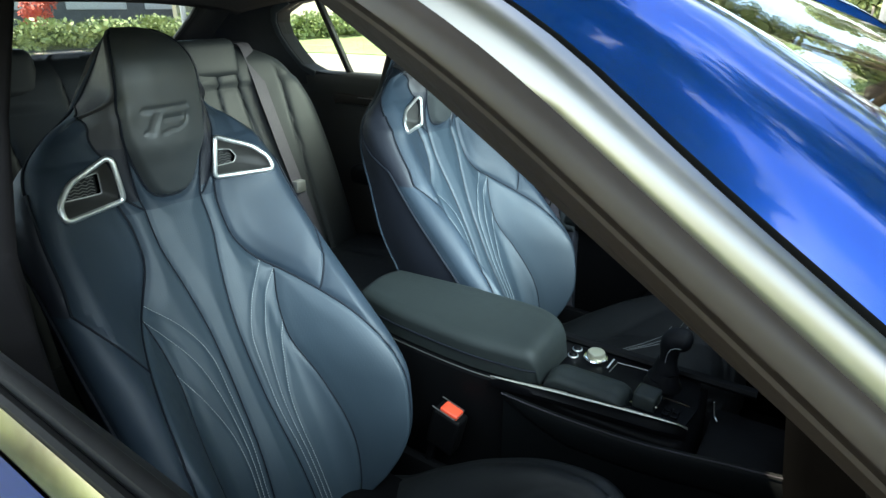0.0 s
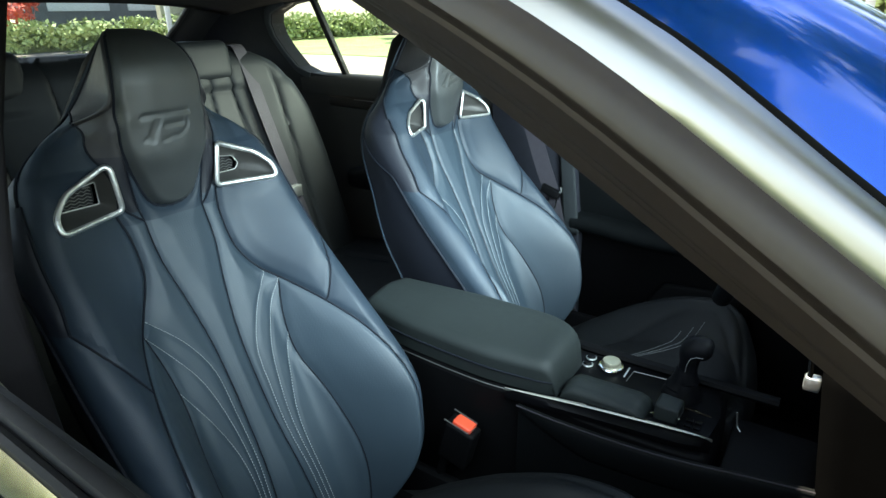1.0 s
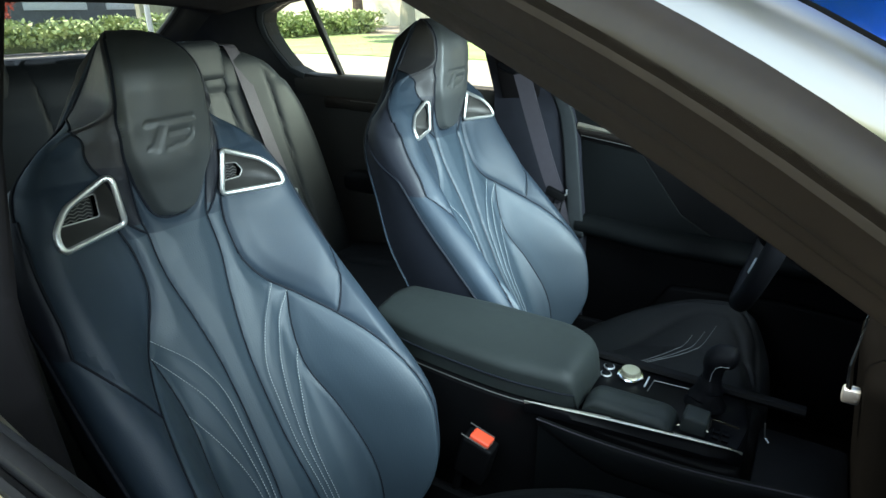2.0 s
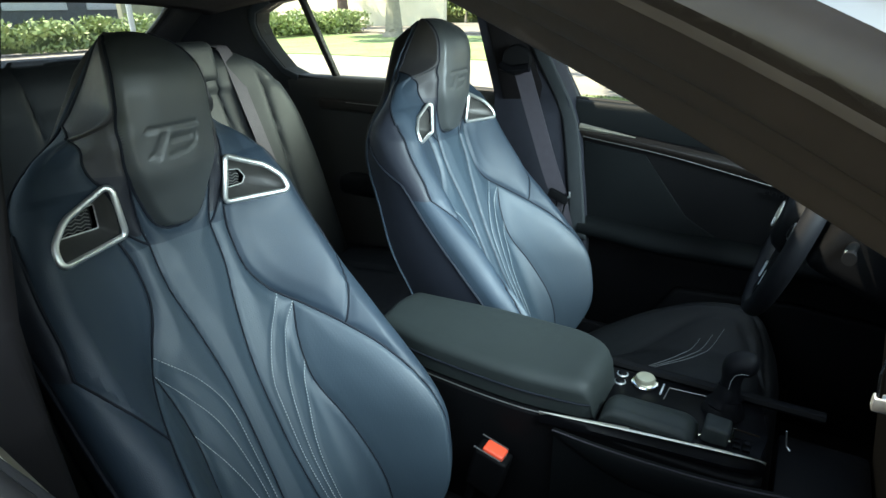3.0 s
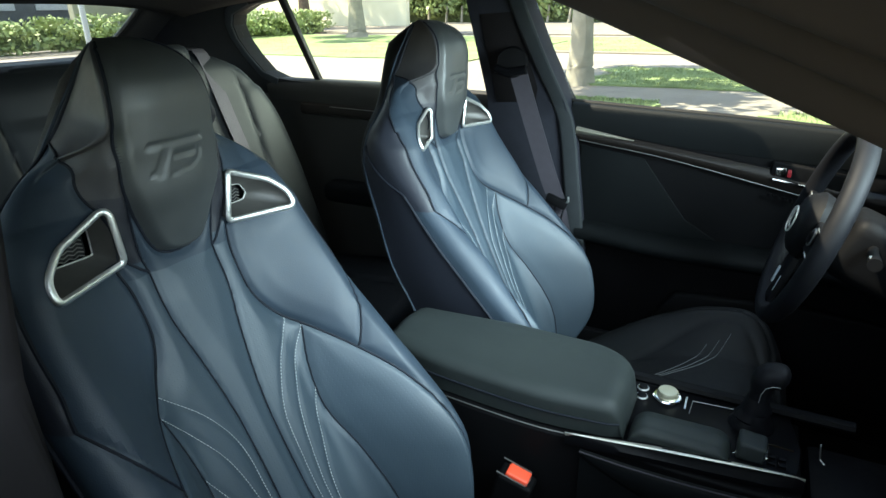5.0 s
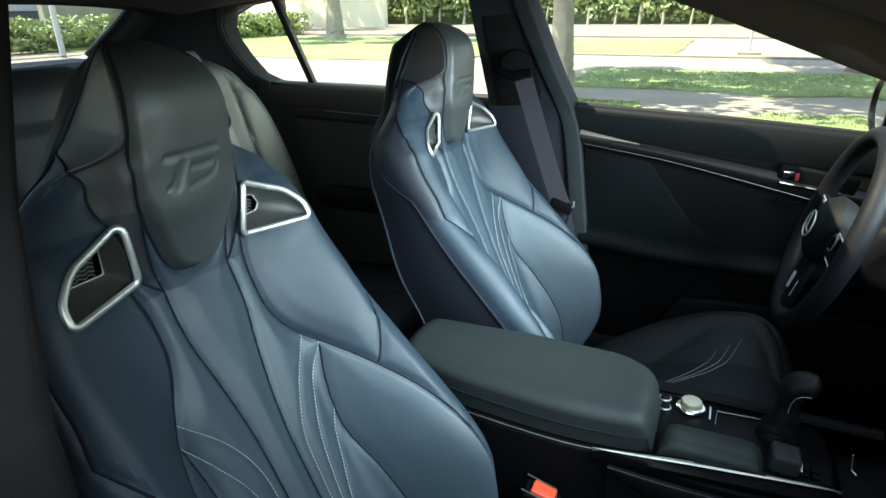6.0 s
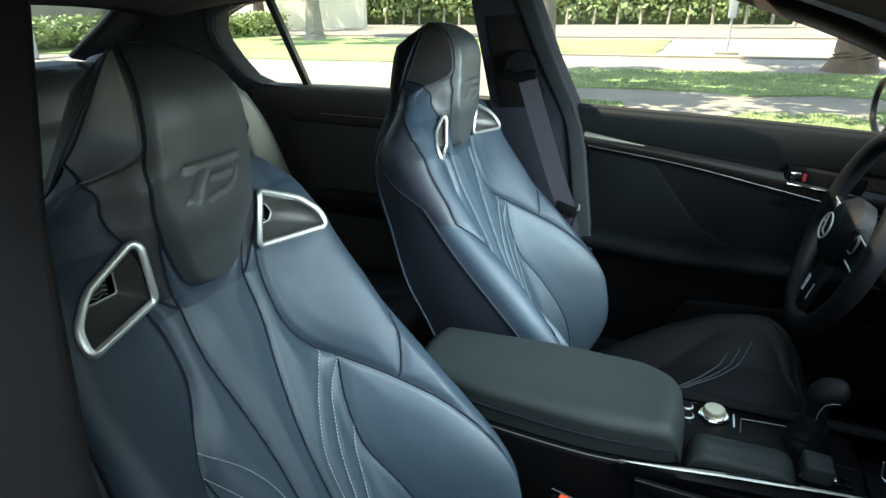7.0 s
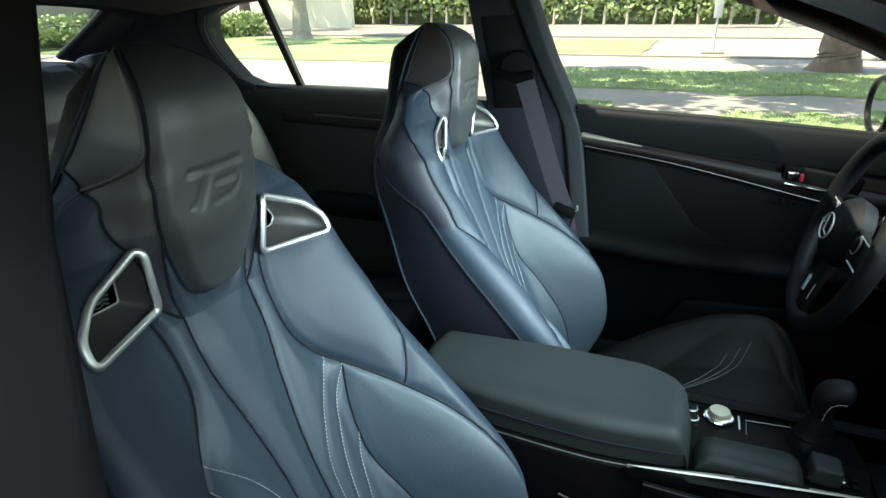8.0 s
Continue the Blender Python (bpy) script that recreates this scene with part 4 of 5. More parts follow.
bench_edge = curve((0.45, 0.672), (0.6, 0.672), (0.82, 0.666), (0.99, 0.648), (1.08, 0.618), (1.145, 0.577), (1.19, 0.50), (1.21, 0.44))
sheet("rear_backrest", rear_back, np.linspace(-1, 1, 150), np.linspace(0.45, 1.208, 60), REAR_LEATHER, rear_seat, "", 0.03)


def rear_cushion(u, v):
    x = -0.60 + 0.50 * v
    z = 0.50 + 0.05 * v - 0.10 * max(0, v - 0.85) ** 2 / 0.0225 + 0.015 * math.cos(2 * math.pi * u / 0.66)
    for s in (0.17, 0.31, 0.54):
        z -= 0.008 * math.exp(-(((abs(u) - s) / 0.008) ** 2))
    return (x, u, z)


sheet("rear_cushion", rear_cushion, np.linspace(-0.70, 0.70, 100), np.linspace(0, 1, 30), REAR_LEATHER, rear_seat, "", 0.03)
for y, w in ((0.30, 0.105), (0.0, 0.10), (-0.30, 0.105)):
    hr = part("rear_headrest", box(-0.90, -0.80, y - w, y + w, 1.115, 1.238 if y else 1.215, 0.035, 5, (0, -10, 0)), REAR_LEATHER, rear_seat)
    for k in (-0.04, 0.04):
        part("headrest_post", tube([(-0.85, y + k, 1.08), (-0.84, y + k, 1.15)], 0.006), SATIN, hr)


def strap(name, pts, width, parent, mat=WEB, side=(0, 1, 0)):
    """A flat woven strap along points."""
    p = [Vector(q) for q in spline(pts, 40)]
    bm = bmesh.new()
    rows = []
    for i, q in enumerate(p):
        t = (p[min(i + 1, 39)] - p[max(i - 1, 0)]).normalized()
        w = Vector(side)
        w = (w - t * w.dot(t)).normalized() * width / 2
        n = t.cross(w).normalized() * 0.0009
        rows.append([bm.verts.new(q + w * a + n * b) for a, b in ((-1, -1), (-0.5, -1), (0, -1), (0.5, -1), (1, -1), (1, 1), (0.5, 1), (0, 1), (-0.5, 1), (-1, 1))])
    for r, s in zip(rows, rows[1:]):
        for i in range(10):
            bm.faces.new((r[i], r[(i + 1) % 10], s[(i + 1) % 10], s[i]))
    return part(name, bm, mat, parent)


for sgn in (1, -1):
    rb = thing("rear_seat_belt", "grey webbing seat belt across the rear backrest", "seat belt", group="rear belts")
    strap("webbing", [(-0.88, sgn * 0.452, 1.222), (-0.825, sgn * 0.453, 1.205), (-0.745, sgn * 0.453, 1.02), (-0.695, sgn * 0.465, 0.865), (-0.64, sgn * 0.478, 0.70), (-0.595, sgn * 0.49, 0.56)], 0.046, rb)
    part("belt_guide", box(-0.92, -0.86, sgn * 0.452 - 0.035, sgn * 0.452 + 0.035, 1.195, 1.225, 0.01), BLACK, rb)
    part("buckle_tongue", box(-0.665, -0.640, sgn * 0.472 - 0.02, sgn * 0.472 + 0.02, 0.735, 0.775, 0.004), SATIN, rb)


# ---- doors ----
def door_board(name, outline, sgn, parent, mat, inset, thick, bevel=0.012):
    return plate(name, outline, sgn, mat, "", inset=inset, thick=thick, bevel=bevel, parent=parent)


for sgn, where in ((1, "left"), (-1, "right")):
    door = thing("front_door_" + where, "closed front door with black panel, carbon trim strip and lowered window" if sgn < 0 else "closed front door with black leather panel and carbon trim strip", "car door", kind="structure")
    belt = curve((0.15, 1.089), (0.34, 1.080), (0.563, 1.071), (0.81, 1.057), (1.2, 1.03))
    # The rolled top of the panel under the window.
    xs = np.linspace(0.20, 1.15, 40)

    def roll_top(u, x):
        z0 = float(belt(x))
        steps = ((0.020, 0.000), (0.008, 0.000), (0.000, -0.003), (-0.004, -0.010), (-0.007, -0.035), (-0.006, -0.060), (-0.002, -0.085))
        dy, dz = steps[u]
        return (x, sgn * (0.755 + dy + (0.010 if sgn < 0 else 0)), z0 + dz)

    # The near door's roll takes the daylight copy.
    sheet("panel_top", roll_top, range(7), xs, ROLL if sgn > 0 else ROLL_LIT, door, "soft black upper door roll")
    door_board("inner_panel", [(0.225, 0.30), (0.225, 0.70), (0.21, 1.03), (0.5, 1.01), (0.85, 0.97), (1.15, 0.94), (1.15, 0.30)], sgn, door, BLACK, 0.0, 0.03)
    # Trim strip: carbon face with bright edges.
    up = spline([(0.216, 1.022), (0.404, 1.0), (0.69, 0.960), (0.95, 0.92)], 30)
    low = spline([(0.229, 0.990), (0.463, 0.959), (0.723, 0.909), (0.95, 0.865)], 30)
    bm = bmesh.new()
    rows = []
    for a, b in zip(up, low):
        rows.append([bm.verts.new((a[0] * (1 - t) + b[0] * t, sgn * (0.742 - 0.010 * math.sin(math.pi * t)), a[1] * (1 - t) + b[1] * t)) for t in np.linspace(0, 1, 7)])
    for r, s in zip(rows, rows[1:]):
        for i in range(6):
            bm.faces.new((r[i], r[i + 1], s[i + 1], s[i]))
    strip = part("trim_strip", bm, CARBON, door, "lacquered carbon weave trim strip")
    part("strip_edge", tube([(p[0], sgn * 0.741, p[1]) for p in low], 0.0014, 6), DUCT, strip)
    part("strip_blade", tube([(p[0] + 0.004, sgn * 0.738, p[1] - 0.005) for p in up[:7]], [0.0095 * (1 - 0.14 * i) for i in range(7)], 8, flat=1.1), BLADE, strip, "tapering satin metal blade")
    part("strip_top", tube([(p[0], sgn * 0.742, p[1]) for p in up], 0.0018, 6), GLOSS, strip)
    # Handle in its cup.
    cup = part("handle_cup", box(0.692, 0.86, sgn * 0.742 - 0.008, sgn * 0.742 + 0.008, 0.912, 0.970, 0.008, 3, (0, 8, 0)), BLACK, door)
    part("door_handle", box(0.705, 0.728, sgn * 0.733 - 0.006, sgn * 0.733 + 0.006, 0.944, 0.966, 0.004), CHROME, cup, "chrome door handle")
    part("lock_flag", box(0.731, 0.739, sgn * 0.733 - 0.004, sgn * 0.733 + 0.004, 0.944, 0.962, 0.002), DEEP_RED, cup, "red lock marker")
    part("handle_bar", box(0.70, 0.79, sgn * 0.731 - 0.005, sgn * 0.731 + 0.005, 0.927, 0.934, 0.003, 2, (0, 8, 0)), CHROME, cup)
    for k in range(4):
        part("memory_button", box(0.695 + 0.016 * k, 0.705 + 0.016 * k, sgn * 0.737 - 0.004, sgn * 0.737 + 0.004, 0.892 - 0.003 * k, 0.900 - 0.003 * k, 0.002), GLOSS, door)

    # Armrest and the lower leather field.
    def arm(u, x):
        z0 = 0.735 + 0.010 * smooth01((0.45 - x) / 0.2)
        reach = 0.045 + 0.030 * smooth01((x - 0.25) / 0.30)
        a = math.pi * u / 12
        return (x, sgn * (0.752 - reach * math.sin(a) ** 0.7), z0 - 0.012 + 0.030 * math.cos(a))

    sheet("armrest", arm, range(13), np.linspace(0.24, 1.10, 40), FIELD, door, "dark padded door armrest")
    door_board("leather_field", [(0.235, 0.715), (0.232, 0.975), (0.40, 0.952), (0.52, 0.80), (0.60, 0.755), (0.40, 0.73)], sgn, door, FIELD, 0.004, 0.02, 0.002)
    door_board("map_pocket", [(0.50, 0.33), (0.47, 0.52), (0.52, 0.60), (0.80, 0.62), (1.10, 0.60), (1.10, 0.33)], sgn, door, BLACK, 0.03, 0.03, 0.012)
    # Outer skin with its bright waist moulding.
    sill = [(x, float(belt(x))) for x in np.linspace(0.12, 1.22, 24)]
    part("inner_seal", tube([(x, sgn * 0.7775, z + 0.001) for x, z in sill], 0.007, 8, flat=0.8), RUBBER, door)
    part("outer_seal", tube([(x, sgn * 0.7905, z - 0.002) for x, z in sill], 0.0055, 8, flat=1.0), RUBBER, door)
    bm = bmesh.new()
    rows = []
    for x, z in sill:
        prof = ((0.796, 0.0), (0.799, -0.005), (0.8015, -0.011), (0.804, -0.017), (0.806, -0.024), (0.804, -0.027))
        rows.append([bm.verts.new((x, sgn * y, z + dz)) for y, dz in prof])
    for r, s in zip(rows, rows[1:]):
        for i in range(5):
            bm.faces.new((r[i], r[i + 1], s[i + 1], s[i]))
    part("waist_moulding", bm, WAIST, door, "chrome waist moulding")
    sheet("outer_skin", lambda u, x: (x, sgn * (0.808 + 0.06 * math.sin(math.pi * min(u, 0.8) / 1.2)), float(belt(x)) - 0.025 - 0.70 * u), np.linspace(0, 1, 16), np.linspace(0.10, 1.25, 24), BLUE, door, "glossy blue painted door skin")

    rear = thing("rear_door_" + where, "closed rear door with black panel and dark trim strip", "car door", kind="structure")
    door_board("inner_panel", [(-0.05, 0.30), (-0.04, 1.075), (-0.40, 1.085), (-0.80, 1.09), (-0.92, 1.06), (-0.90, 0.30)], sgn, rear, REAR_PANEL, 0.0, 0.04)
    xs = np.linspace(-0.03, -0.86, 30)

    def rear_roll(u, x):
        steps = ((0.030, 0.000), (0.004, 0.000), (-0.006, -0.005), (-0.010, -0.018), (-0.008, -0.045), (0.0, -0.075))
        dy, dz = steps[u]
        return (x, sgn * (0.750 + dy), 1.100 + 0.013 * smooth01(-x / 0.5) + dz)

    sheet("panel_top", rear_roll, range(6), xs, REAR_PANEL, rear)
    part("trim_strip", tube([(x, sgn * 0.748, 1.005 + 0.02 * (-x)) for x in np.linspace(-0.05, -0.72, 20)], 0.012, 8, flat=1.6), CARBON, rear, "dark lacquered trim strip")
    part("strip_edge", tube([(x, sgn * 0.738, 1.018 + 0.02 * (-x)) for x in np.linspace(-0.30, -0.60, 12)], 0.0012, 6), DUCT, rear)
    part("window_bar", prism([(-0.640, 1.10), (-0.664, 1.10), (-0.697, 1.37), (-0.673, 1.37)], lambda x, z: (x, sgn * (side_in(z) + 0.01), z), lambda x, z: (x, sgn * (side_in(z) + 0.03), z), 0.004), RUBBER, rear, "black upright bar of the quarter window")
    part("armrest", box(-0.62, -0.10, sgn * 0.72 - 0.04, sgn * 0.72 + 0.04, 0.72, 0.79, 0.03, 4), SOFT_TOUCH, rear)
    pane = part("window_pane", prism([(-0.03, 1.09), (-0.05, 1.37), (-0.70, 1.37), (-0.90, 1.31), (-0.905, 1.22), (-0.85, 1.10)], lambda x, z: (x, sgn * (side_in(z) + 0.018), z), lambda x, z: (x, sgn * (side_in(z) + 0.022), z), 0), GLASS, rear, smooth=False)
    pane.visible_shadow = False
    sheet("outer_skin", lambda u, x: (x, sgn * (0.800 + 0.06 * math.sin(math.pi * min(u, 0.8) / 1.2)), 1.085 - 0.75 * u), np.linspace(0, 1, 16), np.linspace(-1.0, 0.09, 24), BLUE, rear)
    if sgn > 0:
        pane = part("window_pane", prism([(0.20, 1.08), (0.10, 1.37), (0.46, 1.37), (0.70, 1.27), (0.90, 1.16), (1.05, 1.05)], lambda x, z: (x, sgn * (side_in(z) + 0.028), z), lambda x, z: (x, sgn * (side_in(z) + 0.032), z), 0), GLASS, door, smooth=False)
        pane.visible_shadow = False
# ---- driver's seat belt on the left centre pillar ----
fb = thing("front_seat_belt", "grey-violet webbing seat belt hanging on the centre pillar", "seat belt")
strap("webbing", [(0.088, 0.628, 1.175), (0.13, 0.632, 1.05), (0.175, 0.637, 0.92), (0.205, 0.640, 0.845)], 0.047, fb, side=(1, 0, 0.3))
strap("lower_webbing", [(0.205, 0.642, 0.84), (0.25, 0.665, 0.62), (0.28, 0.69, 0.40)], 0.044, fb, side=(1, 0, 0.3))
part("slider_plate", prism([(-0.005, 1.08), (-0.018, 1.31), (0.072, 1.315), (0.128, 1.09)], lambda x, z: (x, side_in(z) - 0.037, z), lambda x, z: (x, side_in(z) - 0.032, z), 0.002), SHADE_PILLAR, fb, "black recessed height adjuster plate")
ring = part("belt_guide", lathe([(0.012, -0.012), (0.036, -0.010), (0.040, 0.0), (0.036, 0.010), (0.012, 0.012)], 24, pose(0.072, 0.632, 1.195, 90, 0, 8)), BLACK, fb, "black plastic belt guide loop")
bmesh_bar = tube([(0.035, 0.612, 1.182), (0.07, 0.607, 1.172), (0.115, 0.612, 1.180)], 0.011, 8)
part("guide_lip", bmesh_bar, GLOSS, ring)
part("tongue_cover", box(0.178, 0.236, 0.625, 0.640, 0.832, 0.856, 0.004, 2, (0, 20, 0)), BLACK, fb)
part("belt_tongue", tube([(0.205, 0.632, 0.835), (0.200, 0.630, 0.800), (0.222, 0.630, 0.795), (0.228, 0.632, 0.830)], 0.0028, 6), CHROME, fb, "steel belt tongue")
part("tongue_hook", tube([(0.228, 0.630, 0.838), (0.240, 0.628, 0.850), (0.240, 0.626, 0.862)], 0.003, 6), SATIN, fb)


# ---- centre console ----
console = thing("centre_console", "black centre console with padded armrest lid and gloss control panel", "console")


def pad_block(name, x0, x1, y0f, y1f, zt, zb, mat, parent, label="", r=0.022, crown=0.006, nose=0.03):
    """A padded block with rolled edges; y0f and y1f give its sides along x, zt and zb its top and underside."""
    n, m = 46, 12
    rows = []
    for i in range(n):
        t = i / (n - 1)
        x = x0 + (x1 - x0) * t
        e = min(t, 1 - t) * (x1 - x0)
        lift = math.sqrt(max(0.0, 1 - max(0.0, 1 - e / nose) ** 2.4))
        y0, y1, z0, z1 = y0f(x), y1f(x), zb(x), zt(x)
        z1 = z0 + (z1 - z0) * (0.25 + 0.75 * lift)
        ring = []
        for k in range(m):
            a = math.pi / 2 * k / (m - 1)
            ring.append((y0 + r - r * math.cos(a), z1 - r * 0.8 + r * 0.8 * math.sin(a)))
        for k in range(1, 8):
            s = k / 8
            ring.append((y0 + r + (y1 - y0 - 2 * r) * s, z1 + crown * math.sin(math.pi * s)))
        for k in range(m):
            a = math.pi / 2 * (1 - k / (m - 1))
            ring.append((y1 - r + r * math.cos(a), z1 - r * 0.8 + r * 0.8 * math.sin(a)))
        ring = [(y0 + 0.004, z0)] + ring + [(y1 - 0.004, z0)]
        rows.append([(x, y, z) for y, z in ring])
    k = len(rows[0])
    verts = [v for r_ in rows for v in r_]
    faces = [(j * k + i, j * k + i + 1, (j + 1) * k + i + 1, (j + 1) * k + i) for j in range(n - 1) for i in range(k - 1)]
    faces += [tuple(range(k))[::-1], tuple((n - 1) * k + i for i in range(k))]
    return link_mesh(name, verts, faces, mat, parent, label)


near_side = curve((0.05, -0.045), (0.12, -0.062), (0.24, -0.083), (0.40, -0.092), (0.54, -0.080), (0.70, -0.078), (0.80, -0.07))
lid = pad_block("armrest_lid", 0.085, 0.538, lambda x: float(near_side(x)) + 0.002 + 0.010 * max(0, (x - 0.50) / 0.038) ** 2, lambda x: 0.085 + 0.02 * min(1, max(0, (x - 0.1) / 0.2)) - 0.055 * max(0, (x - 0.44) / 0.098) ** 2, lambda x: 0.774 - 0.006 * (x - 0.1) / 0.44, lambda x: 0.704, ARMREST, console, "dark padded leather armrest lid", r=0.026, nose=0.036)
part("lid_seam", tube([(x, float(near_side(x)) + 0.0022 + 0.010 * max(0, (x - 0.50) / 0.038) ** 2, 0.734 - 0.004 * (x - 0.1) / 0.44) for x in np.linspace(0.115, 0.530, 36)], 0.0016, 6), PIPING, lid)
body = pad_block("console_body", 0.07, 0.80, lambda x: float(near_side(x)) - 0.004, lambda x: 0.115, lambda x: 0.700 - 0.012 * smooth01((x - 0.5) / 0.1), lambda x: 0.28, BLACK, console, "", r=0.01, crown=0.0, nose=0.01)
part("body_edge", tube([(x, float(near_side(x)) - 0.003, 0.701) for x in np.linspace(0.15, 0.50, 24)], 0.0011, 6), DUCT, console)
# The gloss plate in front of the armrest, its side rails and the near leather flank.
part("control_plate", prism([(0.50, -0.075), (0.50, 0.105), (0.70, 0.118), (0.77, 0.115), (0.785, 0.03), (0.775, -0.058)], lambda x, y: (x, y, 0.690), lambda x, y: (x, y, 0.697), 0.002), GLOSS, console, "piano black control plate")
part("far_rail", tube([(x, 0.118, 0.703) for x in np.linspace(0.50, 0.86, 20)], 0.011, 8, flat=0.8), BLACK, console)
rail = [(0.455, -0.097, 0.706), (0.52, -0.092, 0.713), (0.60, -0.080, 0.716), (0.70, -0.066, 0.716), (0.765, -0.054, 0.711), (0.785, -0.046, 0.704)]
bm = bmesh.new()
rows = []
for i, p in enumerate(spline(rail, 36)):
    w = 0.020 * math.sin(math.pi * min(1, (i + 3) / 30) * 0.5) * (1 if i < 30 else 1 - 0.1 * (i - 30))
    rows.append([bm.verts.new((p[0], p[1] - w * a, p[2] - 0.010 * b)) for a, b in ((-0.5, -0.1), (0.0, -0.25), (0.5, 0.1), (1.0, 0.9), (0.9, 1.8))])
for r, s in zip(rows, rows[1:]):
    for i in range(4):
        bm.faces.new((r[i], r[i + 1], s[i + 1], s[i]))
side_rail = part("side_rail", bm, GLOSS, console, "curved gloss side rail")
bm = bmesh.new()
rows = []
for i, p in enumerate(spline(rail, 48)):
    w = 0.0085 * math.sin(math.pi * (i + 0.5) / 48) ** 0.6
    rows.append([bm.verts.new((p[0], p[1] - 0.004 + w * a, p[2] + 0.0035 + 0.0022 * b - 0.0035 * a)) for a, b in ((-1, -0.8), (-0.7, 0.3), (0, 0.9), (0.7, 0.3), (1, -0.8))])
for r, s in zip(rows, rows[1:]):
    for i in range(4):
        bm.faces.new((r[i], r[i + 1], s[i + 1], s[i]))
inlay = part("rail_inlay", bm, BRUSHED, side_rail, "brushed silver inlay")
bm = bmesh.new()
rows = []
for i, p in enumerate(spline(rail, 48)[20:34]):
    rows.append([bm.verts.new((p[0], p[1] - 0.0055 + 0.0028 * a, p[2] + 0.0058 + 0.0006 * (1 - a * a) - 0.0010 * a)) for a in (-1, -0.5, 0, 0.5, 1)])
for r, s in zip(rows, rows[1:]):
    for i in range(4):
        bm.faces.new((r[i], r[i + 1], s[i + 1], s[i]))
part("slide_catch", bm, GLOSS, side_rail, "black sliding catch")
flank_line = [(0.48, -0.108, 0.690), (0.56, -0.110, 0.689), (0.66, -0.108, 0.690), (0.75, -0.107, 0.697), (0.86, -0.104, 0.713), (0.94, -0.100, 0.722)]
bm = bmesh.new()
rows = []
for k, p in enumerate(spline(flank_line, 30)):
    big = min(1.0, 0.12 + k / 9) ** 0.7
    rows.append([bm.verts.new((p[0], p[1] - 0.012 * big * math.sin(a) + 0.012, p[2] - 0.005 - 0.030 * big + 0.03 * big * math.cos(a))) for a in np.linspace(0, math.pi, 9)] + [bm.verts.new((p[0], p[1] + 0.01, 0.34))])
for r, s in zip(rows, rows[1:]):
    for i in range(9):
        bm.faces.new((r[i], r[i + 1], s[i + 1], s[i]))
fl = part("knee_pad", bm, SOFT_TOUCH, console, "stitched leather knee pad")
part("knee_stitch", tube([(p[0], p[1] + 0.003, p[2] - 0.004) for p in spline(flank_line, 60)], 0.0012, 5), WEB, fl)
# Palm rest, rotary knob, buttons, touch key.
pad_block("palm_rest", 0.544, 0.688, lambda x: -0.078 + 0.03 * (x - 0.544), lambda x: -0.020 + 0.08 * (x - 0.544), lambda x: 0.738 - 0.04 * (x - 0.544), lambda x: 0.697, ARMREST, console, "dark grey soft palm rest", r=0.014, crown=0.004, nose=0.03)
knob = part("rotary_knob", lathe([(0.016, 0.697), (0.0185, 0.700), (0.0185, 0.703), (0.0170, 0.704), (0.0170, 0.710), (0.0155, 0.7125), (0.0, 0.713)], 36, pose(0.583, 0.082, 0)), DIAL, console, "pale satin rotary knob")
part("knob_ring", lathe([(0.0185, 0.697), (0.0225, 0.698), (0.0235, 0.700), (0.0220, 0.7025), (0.0187, 0.703)], 36, pose(0.583, 0.082, 0)), CHROME, knob, "chrome ring")
for dx, dy in ((0.541, 0.092), (0.543, 0.066)):
    bt = part("round_button", lathe([(0.0075, 0.697), (0.0085, 0.701), (0.0065, 0.7035), (0.0, 0.704)], 20, pose(dx, dy, 0)), GLOSS, console)
    part("button_ring", lathe([(0.0085, 0.697), (0.0105, 0.6985), (0.0095, 0.7005), (0.0085, 0.7005)], 20, pose(dx, dy, 0)), SATIN, bt)
part("plate_mark", box(0.612, 0.615, 0.062, 0.098, 0.697, 0.6985, 0.0005), SATIN, console)
part("slot_frame", tube([(0.622, 0.05, 0.699), (0.624, 0.088, 0.699), (0.690, 0.094, 0.699)], 0.0011, 6), DUCT, console, "chrome slot edging")
key = part("touch_key", box(0.694, 0.732, -0.052, -0.012, 0.712, 0.741, 0.006, 3, (0, 4, 0)), ARMREST, console, "raised grey touch key")
part("key_edge", tube([(0.733, -0.050, 0.727), (0.7345, -0.032, 0.726), (0.733, -0.014, 0.727)], 0.0018, 6), CHROME, key)
part("key_arc", tube([(0.690, -0.05, 0.720), (0.735, 0.0, 0.716), (0.772, 0.012, 0.706)], 0.0016, 6), CHROME, console)
for i in range(2):
    for j in range(3):
        part("square_button", box(0.738 + 0.014 * i, 0.749 + 0.014 * i, -0.043 + 0.015 * j, -0.032 + 0.015 * j, 0.697, 0.704, 0.002), GLOSS, console)
# Gear lever.
lever = thing("gear_lever", "black leather gear lever with pale stitching and gaiter", "gear lever")
bm = lathe([(0.034, 0.694), (0.033, 0.702), (0.027, 0.711), (0.028, 0.715), (0.022, 0.726), (0.023, 0.730), (0.0185, 0.742), (0.017, 0.752)], 20)
for v in bm.verts:
    v.co.x = v.co.x + 0.712 + 0.10 * (v.co.z - 0.694)
    v.co.y = v.co.y * 0.9 + 0.065
    v.co.x += 0.0012 * math.sin(v.co.z * 700)
part("gaiter", bm, LEATHER_RIM, lever, "folded leather gaiter")
grip = spline([(0.717, 0.065, 0.742), (0.718, 0.065, 0.762), (0.719, 0.065, 0.779), (0.725, 0.065, 0.793), (0.738, 0.065, 0.796), (0.752, 0.065, 0.795)], 26)
